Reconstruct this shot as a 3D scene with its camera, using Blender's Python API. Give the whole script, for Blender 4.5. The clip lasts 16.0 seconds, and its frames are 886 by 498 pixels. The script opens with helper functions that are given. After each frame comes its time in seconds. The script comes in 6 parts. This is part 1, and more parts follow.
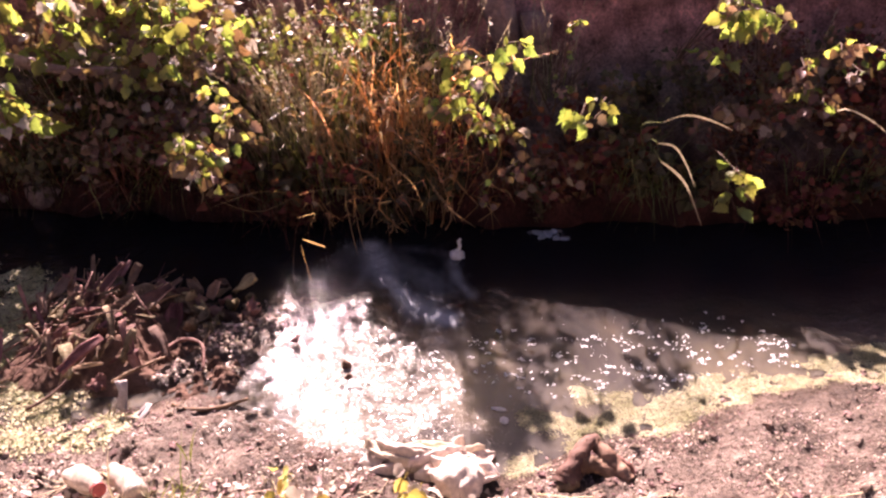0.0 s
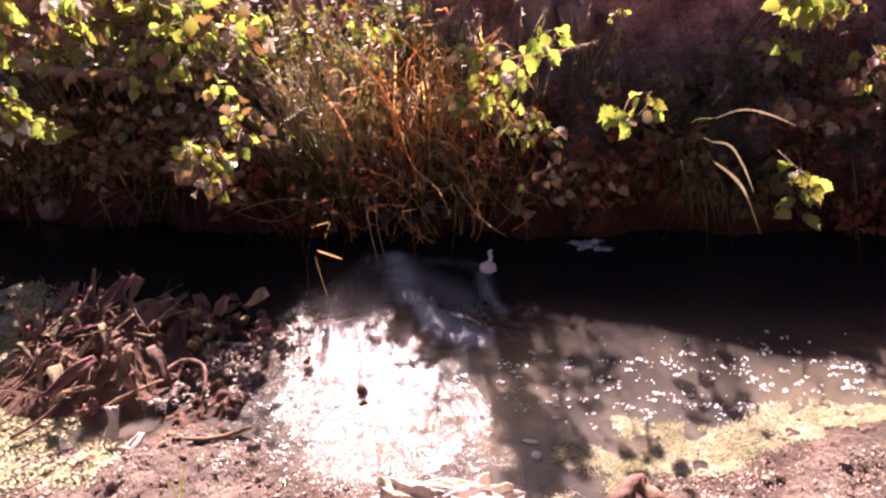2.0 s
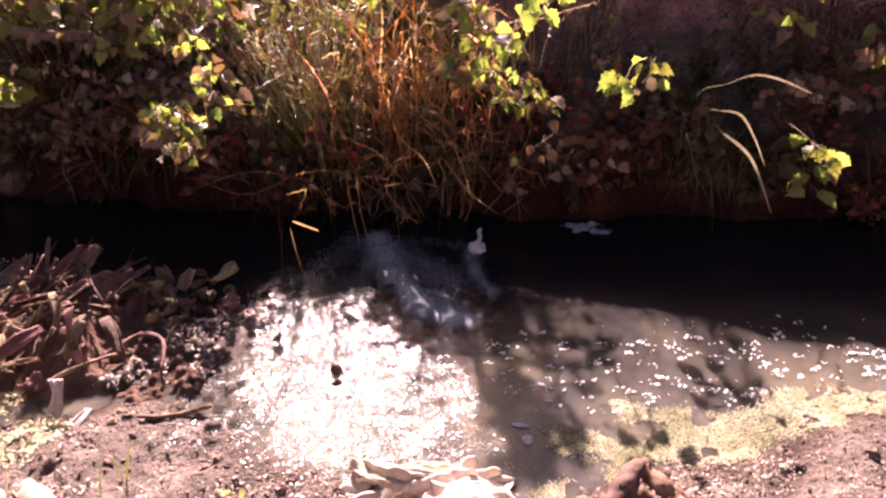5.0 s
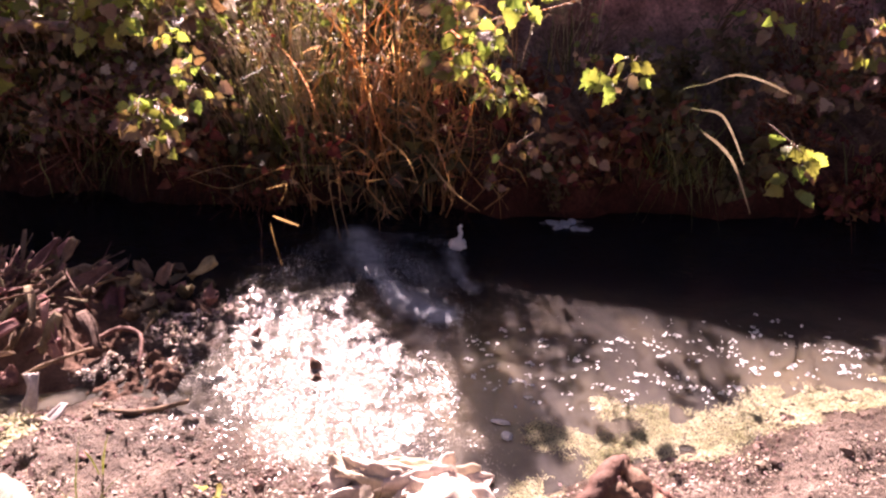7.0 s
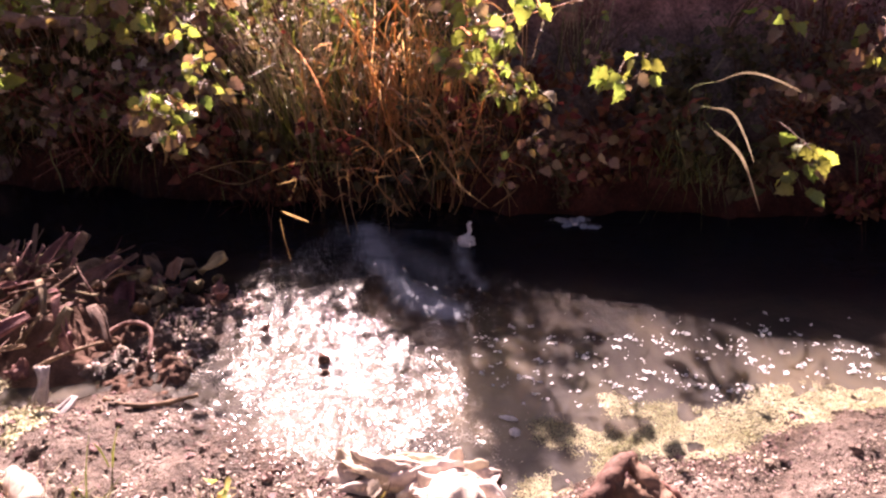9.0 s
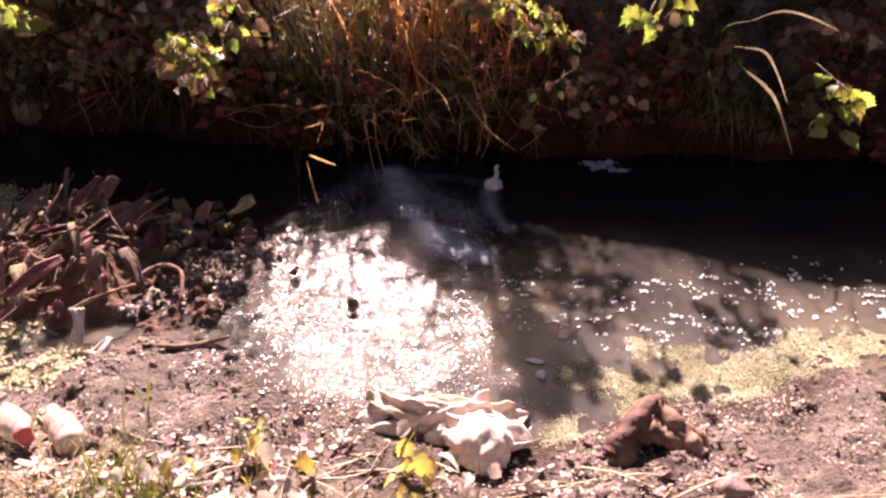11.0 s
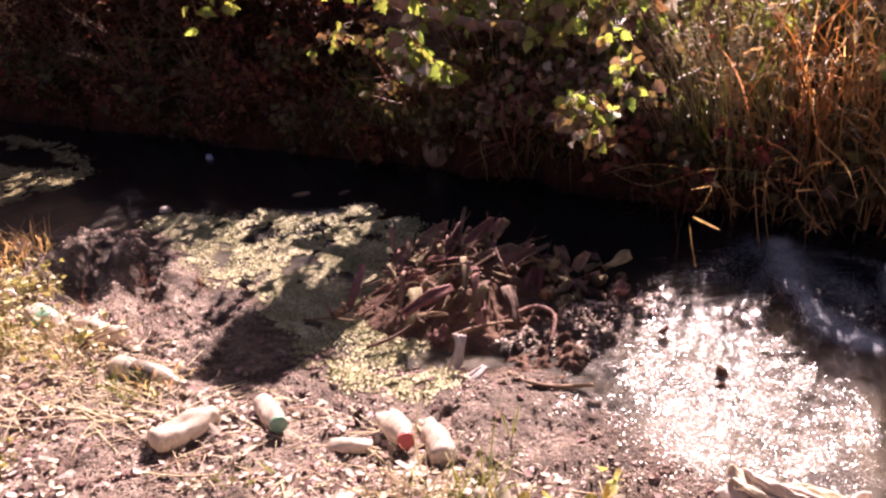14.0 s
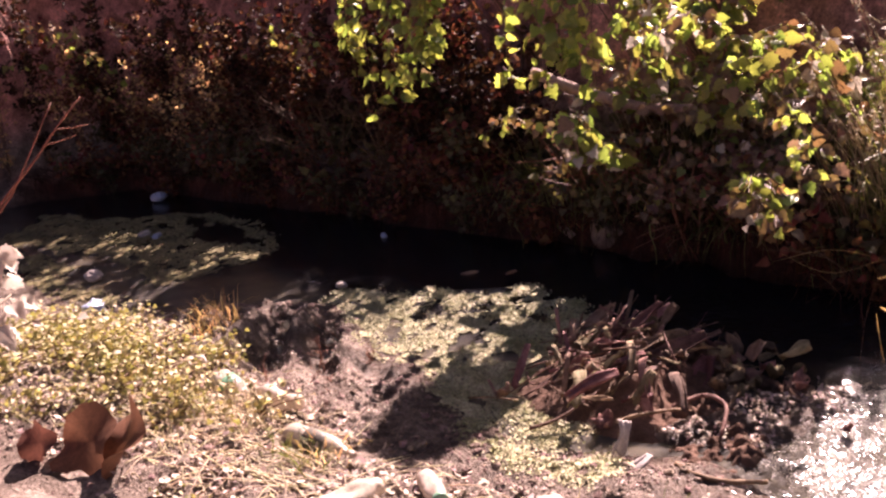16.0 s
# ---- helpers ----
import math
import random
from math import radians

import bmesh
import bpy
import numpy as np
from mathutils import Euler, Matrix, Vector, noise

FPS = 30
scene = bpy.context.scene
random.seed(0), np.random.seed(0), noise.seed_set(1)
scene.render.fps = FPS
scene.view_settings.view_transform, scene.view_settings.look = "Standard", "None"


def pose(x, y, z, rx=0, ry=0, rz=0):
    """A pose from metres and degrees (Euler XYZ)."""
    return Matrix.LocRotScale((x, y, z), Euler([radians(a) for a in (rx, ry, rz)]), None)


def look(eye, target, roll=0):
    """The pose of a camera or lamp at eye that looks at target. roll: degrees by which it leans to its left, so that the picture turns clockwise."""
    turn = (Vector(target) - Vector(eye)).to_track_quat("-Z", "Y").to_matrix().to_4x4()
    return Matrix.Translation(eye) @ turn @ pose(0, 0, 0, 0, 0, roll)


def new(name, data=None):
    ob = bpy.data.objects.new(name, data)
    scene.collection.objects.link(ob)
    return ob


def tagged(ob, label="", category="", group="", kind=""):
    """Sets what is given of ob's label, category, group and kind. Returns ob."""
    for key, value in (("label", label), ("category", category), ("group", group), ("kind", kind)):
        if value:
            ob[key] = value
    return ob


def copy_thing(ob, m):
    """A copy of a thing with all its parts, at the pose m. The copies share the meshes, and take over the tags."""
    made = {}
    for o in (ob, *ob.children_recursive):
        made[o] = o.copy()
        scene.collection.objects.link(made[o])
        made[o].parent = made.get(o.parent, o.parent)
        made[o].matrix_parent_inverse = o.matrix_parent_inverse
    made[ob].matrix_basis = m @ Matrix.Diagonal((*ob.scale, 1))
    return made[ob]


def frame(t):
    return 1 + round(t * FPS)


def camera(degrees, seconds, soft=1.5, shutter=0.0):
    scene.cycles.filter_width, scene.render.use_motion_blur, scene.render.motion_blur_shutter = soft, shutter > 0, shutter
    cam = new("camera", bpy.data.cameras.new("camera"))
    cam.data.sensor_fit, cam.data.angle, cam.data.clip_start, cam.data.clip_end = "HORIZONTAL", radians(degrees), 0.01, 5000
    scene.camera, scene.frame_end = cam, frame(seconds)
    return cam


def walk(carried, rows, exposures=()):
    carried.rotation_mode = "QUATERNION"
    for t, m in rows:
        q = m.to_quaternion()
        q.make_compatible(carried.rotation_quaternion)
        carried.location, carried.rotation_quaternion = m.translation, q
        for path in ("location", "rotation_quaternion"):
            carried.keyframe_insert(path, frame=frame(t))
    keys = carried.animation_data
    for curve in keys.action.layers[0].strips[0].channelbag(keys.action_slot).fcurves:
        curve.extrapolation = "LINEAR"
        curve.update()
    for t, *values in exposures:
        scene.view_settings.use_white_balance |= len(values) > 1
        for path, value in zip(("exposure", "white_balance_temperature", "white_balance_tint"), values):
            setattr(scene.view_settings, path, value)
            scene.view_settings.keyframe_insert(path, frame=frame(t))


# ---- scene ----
# The camera and its walk.
cam = camera(54.0, 16.0, soft=2.4)
PATH = [
    (0, (0.259, 0.137, 2.187), (0.107, 1.872, 1.204), -2.2),
    (0.5, (0.256, 0.133, 2.182), (0.098, 1.869, 1.202), -2.2),
    (1, (0.254, 0.127, 2.155), (0.126, 1.884, 1.209), -2.6),
    (1.5, (0.249, 0.274, 2.15), (0.144, 2.017, 1.174), -3.0),
    (2, (0.304, 0.461, 1.992), (0.048, 2.202, 1.043), -4.0),
    (2.5, (0.296, 0.587, 1.855), (0.035, 2.315, 0.883), -4.9),
    (3, (0.264, 0.604, 1.74), (0.058, 2.384, 0.852), -2.9),
    (3.5, (0.267, 0.62, 1.71), (0.064, 2.379, 0.781), -3.0),
    (4, (0.293, 0.625, 1.702), (0.053, 2.39, 0.793), -2.2),
    (4.5, (0.282, 0.618, 1.694), (0.044, 2.386, 0.789), -2.4),
    (7, (0.276, 0.621, 1.692), (0.093, 2.39, 0.777), -1.2),
    (7.5, (0.282, 0.617, 1.682), (0.096, 2.388, 0.772), -1.1),
    (8, (0.269, 0.62, 1.687), (0.089, 2.389, 0.77), -0.7),
    (8.2, (0.27, 0.619, 1.687), (0.088, 2.388, 0.769), -0.8),
    (10.3, (0.278, 0.609, 1.69), (0.041, 2.36, 0.753), -1.1),
    (10.5, (0.278, 0.608, 1.69), (0.039, 2.332, 0.703), -1.2),
    (11, (0.266, 0.614, 1.691), (0.012, 2.308, 0.66), -2.1),
    (11.5, (0.25, 0.6, 1.691), (-0.055, 2.289, 0.664), -2.3),
    (12, (0.226, 0.588, 1.691), (-0.192, 2.261, 0.676), -2.2),
    (12.5, (0.206, 0.57, 1.7), (-0.403, 2.21, 0.73), -2.8),
    (13, (0.213, 0.557, 1.708), (-0.618, 2.129, 0.794), -5.5),
    (13.5, (0.215, 0.551, 1.703), (-0.767, 2.051, 0.816), -6.2),
    (14, (0.217, 0.551, 1.701), (-0.804, 2.044, 0.847), -7.0),
    (14.5, (0.217, 0.553, 1.7), (-0.778, 2.058, 0.837), -6.7),
    (15, (0.213, 0.539, 1.71), (-0.83, 2.025, 0.87), -7.2),
    (15.5, (0.232, 0.541, 1.717), (-1.04, 1.931, 1.049), -9.4),
    (16, (0.244, 0.523, 1.727), (-1.102, 1.858, 1.089), -9.6),
]
EXPOSURES = [(0.0, 2.34, 6950, 49), (8.0, 2.36, 6950, 49), (11.0, 2.14, 6950, 46), (13.0, 2.06, 6900, 44), (16.0, 2.06, 7000, 44)]
walk(cam, [(t, look(eye, target, roll)) for t, eye, target, roll in PATH], EXPOSURES)

# World and sun: a low sun ahead, beyond the far bank.
SUN_EL, SUN_AZ = 36.5, -15.0  # degrees; azimuth from +y towards +x
world = bpy.data.worlds.new("sky")
world.use_nodes = True
scene.world = world
wn = world.node_tree
sky = wn.nodes.new("ShaderNodeTexSky")
sky.sky_type = "NISHITA"
sky.sun_disc = False
sky.sun_elevation = radians(SUN_EL)
sky.sun_rotation = radians(SUN_AZ)
sky.air_density, sky.dust_density, sky.ozone_density = 0.7, 2.5, 0.4
wn.links.new(sky.outputs[0], wn.nodes["Background"].inputs[0])
wn.nodes["Background"].inputs[1].default_value = 0.021
sun_data = bpy.data.lights.new("sun", "SUN")
sun_data.energy = 5.0
sun_data.angle = radians(0.53)
sun_data.color = (1.0, 0.93, 0.82)
sun_dir = Vector((math.sin(radians(SUN_AZ)) * math.cos(radians(SUN_EL)), math.cos(radians(SUN_AZ)) * math.cos(radians(SUN_EL)), math.sin(radians(SUN_EL))))
sun_lamp = new("sun", sun_data)
sun_lamp.matrix_world = look(sun_dir * 50, (0, 0, 0))

rng = np.random.default_rng(7)


# ---- materials ----
def ramp(nt, fac, stops):
    node = nt.nodes.new("ShaderNodeValToRGB")
    el = node.color_ramp.elements
    while len(el) < len(stops):
        el.new(0.5)
    for e, (p, c) in zip(el, stops):
        e.position, e.color = p, (*c, 1)
    nt.links.new(fac, node.inputs[0])
    return node.outputs[0]


def noise_tex(nt, scale, detail=6.0, rough=0.6, coord="Object", dist=0.0):
    tc = nt.nodes.new("ShaderNodeTexCoord")
    n = nt.nodes.new("ShaderNodeTexNoise")
    n.inputs["Scale"].default_value, n.inputs["Detail"].default_value = scale, detail
    n.inputs["Roughness"].default_value, n.inputs["Distortion"].default_value = rough, dist
    nt.links.new(tc.outputs[coord], n.inputs["Vector"])
    return n.outputs[0]


def mixc(nt, fac, a, b, blend="MIX"):
    m = nt.nodes.new("ShaderNodeMix")
    m.data_type, m.blend_type = "RGBA", blend
    for i, v in ((0, fac), (6, a), (7, b)):
        if isinstance(v, (int, float)):
            m.inputs[i].default_value = v
        elif isinstance(v, tuple):
            m.inputs[i].default_value = (*v, 1)
        else:
            nt.links.new(v, m.inputs[i])
    return m.outputs[2]


def material(name, stops, scale=8.0, rough=0.8, bump=0.3, bump_scale=None, bump_dist=0.01, spec=0.3, vary=0.0, island=False, metallic=0.0, translucent=0.0, trans_tint=None, coord="Object", fine=(0.75, 1.2)):
    """Noise-coloured surface at two scales, with bump; optional shine-through for leaves and thin plastic."""
    m = bpy.data.materials.new(name)
    m.use_nodes = True
    nt = m.node_tree
    bs = nt.nodes["Principled BSDF"]
    col = ramp(nt, noise_tex(nt, scale, coord=coord), stops)
    grain = noise_tex(nt, scale * 9, 4.0, 0.7, coord)
    col = mixc(nt, 1.0, col, ramp(nt, grain, [(0.3, (fine[0],) * 3), (0.7, (fine[1],) * 3)]), "MULTIPLY")
    if vary:
        info = nt.nodes.new("ShaderNodeNewGeometry" if island else "ShaderNodeObjectInfo")
        r = info.outputs["Random Per Island"] if island else info.outputs["Random"]
        hs = nt.nodes.new("ShaderNodeHueSaturation")
        for sock, lo, hi in (("Hue", 0.5 - 0.06 * vary, 0.5 + 0.05 * vary), ("Value", 1 - 0.5 * vary, 1 + 0.45 * vary)):
            mr = nt.nodes.new("ShaderNodeMapRange")
            mr.inputs[3].default_value, mr.inputs[4].default_value = lo, hi
            if sock == "Value":
                mul = nt.nodes.new("ShaderNodeMath")
                mul.operation = "MULTIPLY"
                mul.inputs[1].default_value = 7.31
                fr = nt.nodes.new("ShaderNodeMath")
                fr.operation = "FRACT"
                nt.links.new(r, mul.inputs[0])
                nt.links.new(mul.outputs[0], fr.inputs[0])
                nt.links.new(fr.outputs[0], mr.inputs[0])
            else:
                nt.links.new(r, mr.inputs[0])
            nt.links.new(mr.outputs[0], hs.inputs[sock])
        nt.links.new(col, hs.inputs["Color"])
        col = hs.outputs[0]
    nt.links.new(col, bs.inputs["Base Color"])
    bs.inputs["Roughness"].default_value = rough
    bs.inputs["Specular IOR Level"].default_value = spec
    bs.inputs["Metallic"].default_value = metallic
    if bump:
        b = nt.nodes.new("ShaderNodeBump")
        b.inputs["Strength"].default_value, b.inputs["Distance"].default_value = bump, bump_dist
        nt.links.new(noise_tex(nt, bump_scale or scale * 5, 8.0, 0.65, coord), b.inputs["Height"])
        nt.links.new(b.outputs[0], bs.inputs["Normal"])
    if translucent:
        tr = nt.nodes.new("ShaderNodeBsdfTranslucent")
        tcol = mixc(nt, 1.0, col, trans_tint or (1, 1, 1), "MULTIPLY")
        nt.links.new(tcol, tr.inputs[0])
        mx = nt.nodes.new("ShaderNodeMixShader")
        mx.inputs[0].default_value = translucent
        nt.links.new(bs.outputs[0], mx.inputs[1])
        nt.links.new(tr.outputs[0], mx.inputs[2])
        nt.links.new(mx.outputs[0], nt.nodes["Material Output"].inputs[0])
    return m


def ground_material():
    m = material("soil", [(0.32, (0.1, 0.072, 0.055)), (0.5, (0.24, 0.183, 0.147)), (0.7, (0.47, 0.375, 0.305))], 6.5, 0.9, 1.0, 85.0, 0.03, 0.2, fine=(0.45, 1.45))
    nt = m.node_tree
    bs = nt.nodes["Principled BSDF"]
    # wet, dark, shiny silt close to the water level
    tc = nt.nodes.new("ShaderNodeTexCoord")
    sep = nt.nodes.new("ShaderNodeSeparateXYZ")
    nt.links.new(tc.outputs["Object"], sep.inputs[0])
    mr = nt.nodes.new("ShaderNodeMapRange")
    mr.inputs[1].default_value, mr.inputs[2].default_value = 0.015, 0.115
    nt.links.new(sep.outputs[2], mr.inputs[0])
    low = nt.nodes.new("ShaderNodeMapRange")  # shade at the far bank's foot, darkened into the colour
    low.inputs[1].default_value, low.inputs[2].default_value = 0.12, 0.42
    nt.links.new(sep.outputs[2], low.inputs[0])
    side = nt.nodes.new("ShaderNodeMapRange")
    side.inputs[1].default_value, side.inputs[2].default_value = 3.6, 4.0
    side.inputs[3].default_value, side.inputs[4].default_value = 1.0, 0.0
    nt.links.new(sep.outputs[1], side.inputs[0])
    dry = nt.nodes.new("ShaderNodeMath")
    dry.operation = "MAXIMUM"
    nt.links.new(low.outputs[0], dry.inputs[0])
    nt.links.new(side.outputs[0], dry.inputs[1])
    old = bs.inputs["Base Color"].links[0].from_socket
    up = nt.nodes.new("ShaderNodeMapRange")  # paler, redder earth high on the far bank
    up.inputs[1].default_value, up.inputs[2].default_value = 0.5, 0.8
    up.inputs[3].default_value, up.inputs[4].default_value = 0.0, 1.0
    nt.links.new(sep.outputs[2], up.inputs[0])
    old = mixc(nt, up.outputs[0], old, mixc(nt, 1.0, old, (2.15, 1.36, 1.4), "MULTIPLY"))
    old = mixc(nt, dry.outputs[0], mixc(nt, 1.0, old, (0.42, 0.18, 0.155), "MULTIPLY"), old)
    wet = mixc(nt, 1.0, old, (0.51, 0.465, 0.44), "MULTIPLY")
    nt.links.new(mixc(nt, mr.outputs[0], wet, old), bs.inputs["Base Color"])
    mr2 = nt.nodes.new("ShaderNodeMapRange")
    mr2.inputs[3].default_value, mr2.inputs[4].default_value = 0.35, 0.9
    nt.links.new(mr.outputs[0], mr2.inputs[0])
    nt.links.new(mr2.outputs[0], bs.inputs["Roughness"])
    return m


def water_material():
    m = bpy.data.materials.new("murky_water")
    m.use_nodes = True
    nt = m.node_tree
    bs = nt.nodes["Principled BSDF"]
    near_murk = ramp(nt, noise_tex(nt, 1.6, 4.0, 0.6, dist=0.6), [(0.33, (0.035, 0.033, 0.034)), (0.5, (0.1, 0.088, 0.072)), (0.68, (0.2, 0.165, 0.115))])
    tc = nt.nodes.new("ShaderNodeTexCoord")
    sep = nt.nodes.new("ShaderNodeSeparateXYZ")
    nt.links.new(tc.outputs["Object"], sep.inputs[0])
    # Shade by the far bank is graded into the colour along y.
    far_shade = nt.nodes.new("ShaderNodeMapRange")
    far_shade.inputs[1].default_value, far_shade.inputs[2].default_value = 2.85, 3.75
    far_shade.interpolation_type = "SMOOTHSTEP"
    nt.links.new(sep.outputs[1], far_shade.inputs[0])
    col = mixc(nt, far_shade.outputs[0], near_murk, (0.009, 0.009, 0.012))
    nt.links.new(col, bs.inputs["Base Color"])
    nt.links.new(ramp(nt, noise_tex(nt, 3.0, 3.0), [(0.4, (0.012,) * 3), (0.7, (0.03,) * 3)]), bs.inputs["Roughness"])
    bs.inputs["IOR"].default_value = 1.33
    bs.inputs["Subsurface Weight"].default_value = 1.0  # cloudy water: light spreads sideways
    bs.inputs["Subsurface Radius"].default_value = (1.0, 0.9, 0.7)
    bs.inputs["Subsurface Scale"].default_value = 0.28
    b1 = nt.nodes.new("ShaderNodeBump")
    b1.inputs["Strength"].default_value, b1.inputs["Distance"].default_value = 0.5, 0.0028
    nt.links.new(noise_tex(nt, 46.0, 1.5, 0.5, dist=0.8), b1.inputs["Height"])
    b2 = nt.nodes.new("ShaderNodeBump")
    b2.inputs["Strength"].default_value, b2.inputs["Distance"].default_value = 0.4, 0.0012
    nt.links.new(noise_tex(nt, 130.0, 2.0, 0.5), b2.inputs["Height"])
    b0 = nt.nodes.new("ShaderNodeBump")
    b0.inputs["Strength"].default_value, b0.inputs["Distance"].default_value = 0.5, 0.004
    nt.links.new(noise_tex(nt, 13.0, 2.0, 0.5, dist=0.5), b0.inputs["Height"])
    nt.links.new(b0.outputs[0], b1.inputs["Normal"])
    nt.links.new(b1.outputs[0], b2.inputs["Normal"])
    nt.links.new(b2.outputs[0], bs.inputs["Normal"])
    return m


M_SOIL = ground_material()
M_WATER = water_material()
M_LEAF = material("yellow_green_leaf", [(0.3, (0.17, 0.21, 0.055)), (0.7, (0.34, 0.37, 0.13))], 14, 0.38, 0.25, 60, 0.004, 0.6, 0.8, False, 0, 0.55, (1.45, 1.55, 0.75))
M_LEAF_DULL = material("dull_green_leaf", [(0.3, (0.12, 0.066, 0.044)), (0.7, (0.29, 0.185, 0.128))], 14, 0.4, 0.25, 60, 0.004, 0.5, 0.7, False, 0, 0.3, (1.3, 1.3, 0.6))
M_LEAF_YELLOW = material("bright_yellow_leaf", [(0.3, (0.4, 0.34, 0.1)), (0.7, (0.62, 0.54, 0.22))], 14, 0.45, 0.2, 60, 0.004, 0.4, 0.5, False, 0, 0.4, (1.3, 1.2, 0.7))
M_LEAF_PALE = material("pale_dry_leaf", [(0.3, (0.55, 0.46, 0.36)), (0.7, (0.78, 0.7, 0.6))], 14, 0.5, 0.2, 60, 0.004, 0.4, 0.3, False, 0, 0.3)
M_LEAF_DRY = material("dry_tan_leaf", [(0.3, (0.28, 0.2, 0.13)), (0.7, (0.55, 0.43, 0.31))], 16, 0.6, 0.4, 60, 0.004, 0.3, 0.6, False, 0, 0.2, (1.2, 1.0, 0.7))
M_WEED = material("weed_foliage", [(0.3, (0.055, 0.055, 0.022)), (0.7, (0.15, 0.125, 0.06))], 10, 0.5, 0.2, 60, 0.004, 0.4, 0.8, True, 0, 0.3, (1.3, 1.3, 0.6))
M_WEED_DRY = material("dry_weed_foliage", [(0.3, (0.0896, 0.0324, 0.0185)), (0.7, (0.246, 0.108, 0.0616))], 10, 0.7, 0.2, 60, 0.004, 0.2, 0.8, True, 0, 0.3, (1.3, 1.1, 0.7))
M_GRASS_DRY = material("dry_orange_grass", [(0.3, (0.43, 0.25, 0.118)), (0.7, (0.745, 0.54, 0.312))], 6, 0.5, 0.1, 50, 0.003, 0.4, 0.9, True, 0, 0.58, (1.62, 1.3, 0.91))
M_GRASS = material("green_grass", [(0.3, (0.1, 0.125, 0.035)), (0.7, (0.27, 0.28, 0.1))], 6, 0.45, 0.1, 50, 0.003, 0.5, 0.7, True, 0, 0.35, (1.3, 1.3, 0.6))
M_STRAW = material("pale_straw", [(0.3, (0.4, 0.31, 0.17)), (0.7, (0.66, 0.55, 0.36))], 8, 0.5, 0.1, 50, 0.003, 0.4, 0.6, True, 0, 0.2)
M_STRAW_WARM = material("warm_straw", [(0.3, (0.4, 0.27, 0.12)), (0.7, (0.7, 0.54, 0.3))], 8, 0.5, 0.1, 50, 0.003, 0.4, 0.6, True, 0, 0.5, (1.4, 1.2, 0.9))
M_STEM = material("brown_stem", [(0.3, (0.09, 0.05, 0.03)), (0.7, (0.22, 0.13, 0.08))], 20, 0.7, 0.4, 90, 0.003)
M_STEM_RED = material("red_twig_bark", [(0.3, (0.16, 0.06, 0.04)), (0.7, (0.34, 0.14, 0.09))], 20, 0.6, 0.3, 90, 0.003)
M_ROOT = material("grey_brown_driftwood", [(0.3, (0.075, 0.04, 0.027)), (0.5, (0.2, 0.115, 0.075)), (0.75, (0.42, 0.28, 0.19))], 9, 0.75, 0.7, 70, 0.006, 0.3, 0.5)
M_SHEET = material("brown_dead_sheet", [(0.3, (0.13, 0.072, 0.046)), (0.7, (0.38, 0.25, 0.17))], 11, 0.7, 0.9, 60, 0.008, 0.2, 1.0)
M_ROCK = material("pink_stone", [(0.3, (0.24, 0.15, 0.13)), (0.7, (0.44, 0.31, 0.27))], 5, 0.85, 0.8, 30, 0.02)
M_PLASTIC = material("cloudy_plastic", [(0.3, (0.5, 0.4, 0.32)), (0.7, (0.76, 0.68, 0.58))], 9, 0.3, 0.2, 40, 0.004, 0.5, 0.2, False, 0, 0.35)
M_CAP = material("green_plastic", [(0.3, (0.1, 0.26, 0.16)), (0.7, (0.3, 0.5, 0.36))], 20, 0.4, 0.0)
M_RED = material("red_label", [(0.3, (0.4, 0.06, 0.06)), (0.7, (0.6, 0.16, 0.14))], 20, 0.45, 0.1)
M_DARKLABEL = material("dark_label", [(0.3, (0.07, 0.06, 0.05)), (0.7, (0.16, 0.14, 0.11))], 20, 0.45, 0.1)
M_THINFOAM = material("thin_grey_foam", [(0.3, (0.22, 0.25, 0.29)), (0.7, (0.42, 0.46, 0.52))], 30, 0.9, 0.3, 120, 0.002, 0.2)
M_CLOTH = material("dirty_white_cloth", [(0.3, (0.5, 0.38, 0.31)), (0.7, (0.8, 0.69, 0.6))], 7, 0.7, 0.5, 60, 0.005, 0.3, 0.2)
M_GREYCLOTH = material("grey_cloth", [(0.3, (0.3, 0.25, 0.23)), (0.7, (0.55, 0.49, 0.46))], 9, 0.8, 0.6, 70, 0.005, 0.2, 0.2)
M_BLUE = material("bluish_plastic", [(0.3, (0.25, 0.3, 0.42)), (0.7, (0.5, 0.55, 0.66))], 9, 0.4, 0.3, 70, 0.005, 0.4)
M_STAINED = material("tan_cloth", [(0.3, (0.45, 0.32, 0.2)), (0.7, (0.74, 0.62, 0.48))], 7, 0.75, 0.5, 60, 0.005, 0.3, 0.2)
M_FOAM = material("pale_foam", [(0.3, (0.45, 0.46, 0.46)), (0.7, (0.75, 0.75, 0.74))], 30, 0.5, 0.6, 120, 0.004)
M_DUCKWEED = material("duckweed", [(0.35, (0.3, 0.29, 0.14)), (0.65, (0.61, 0.57, 0.37))], 5, 0.62, 0.1, 60, 0.003, 0.28, 0.6, True, 0, 0.15)
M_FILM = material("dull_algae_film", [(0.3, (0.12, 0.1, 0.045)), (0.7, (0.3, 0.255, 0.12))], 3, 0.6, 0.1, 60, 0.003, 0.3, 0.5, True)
M_SCUM = material("wet_scum", [(0.35, (0.21, 0.19, 0.16)), (0.65, (0.43, 0.39, 0.33))], 6, 0.15, 0.1, 60, 0.003, 1.0, 0.5, True)
M_LITTER = material("pale_leaf_litter", [(0.3, (0.3, 0.2, 0.15)), (0.7, (0.72, 0.6, 0.5))], 9, 0.6, 0.2, 60, 0.003, 0.4, 1.0, True, 0, 0.15)
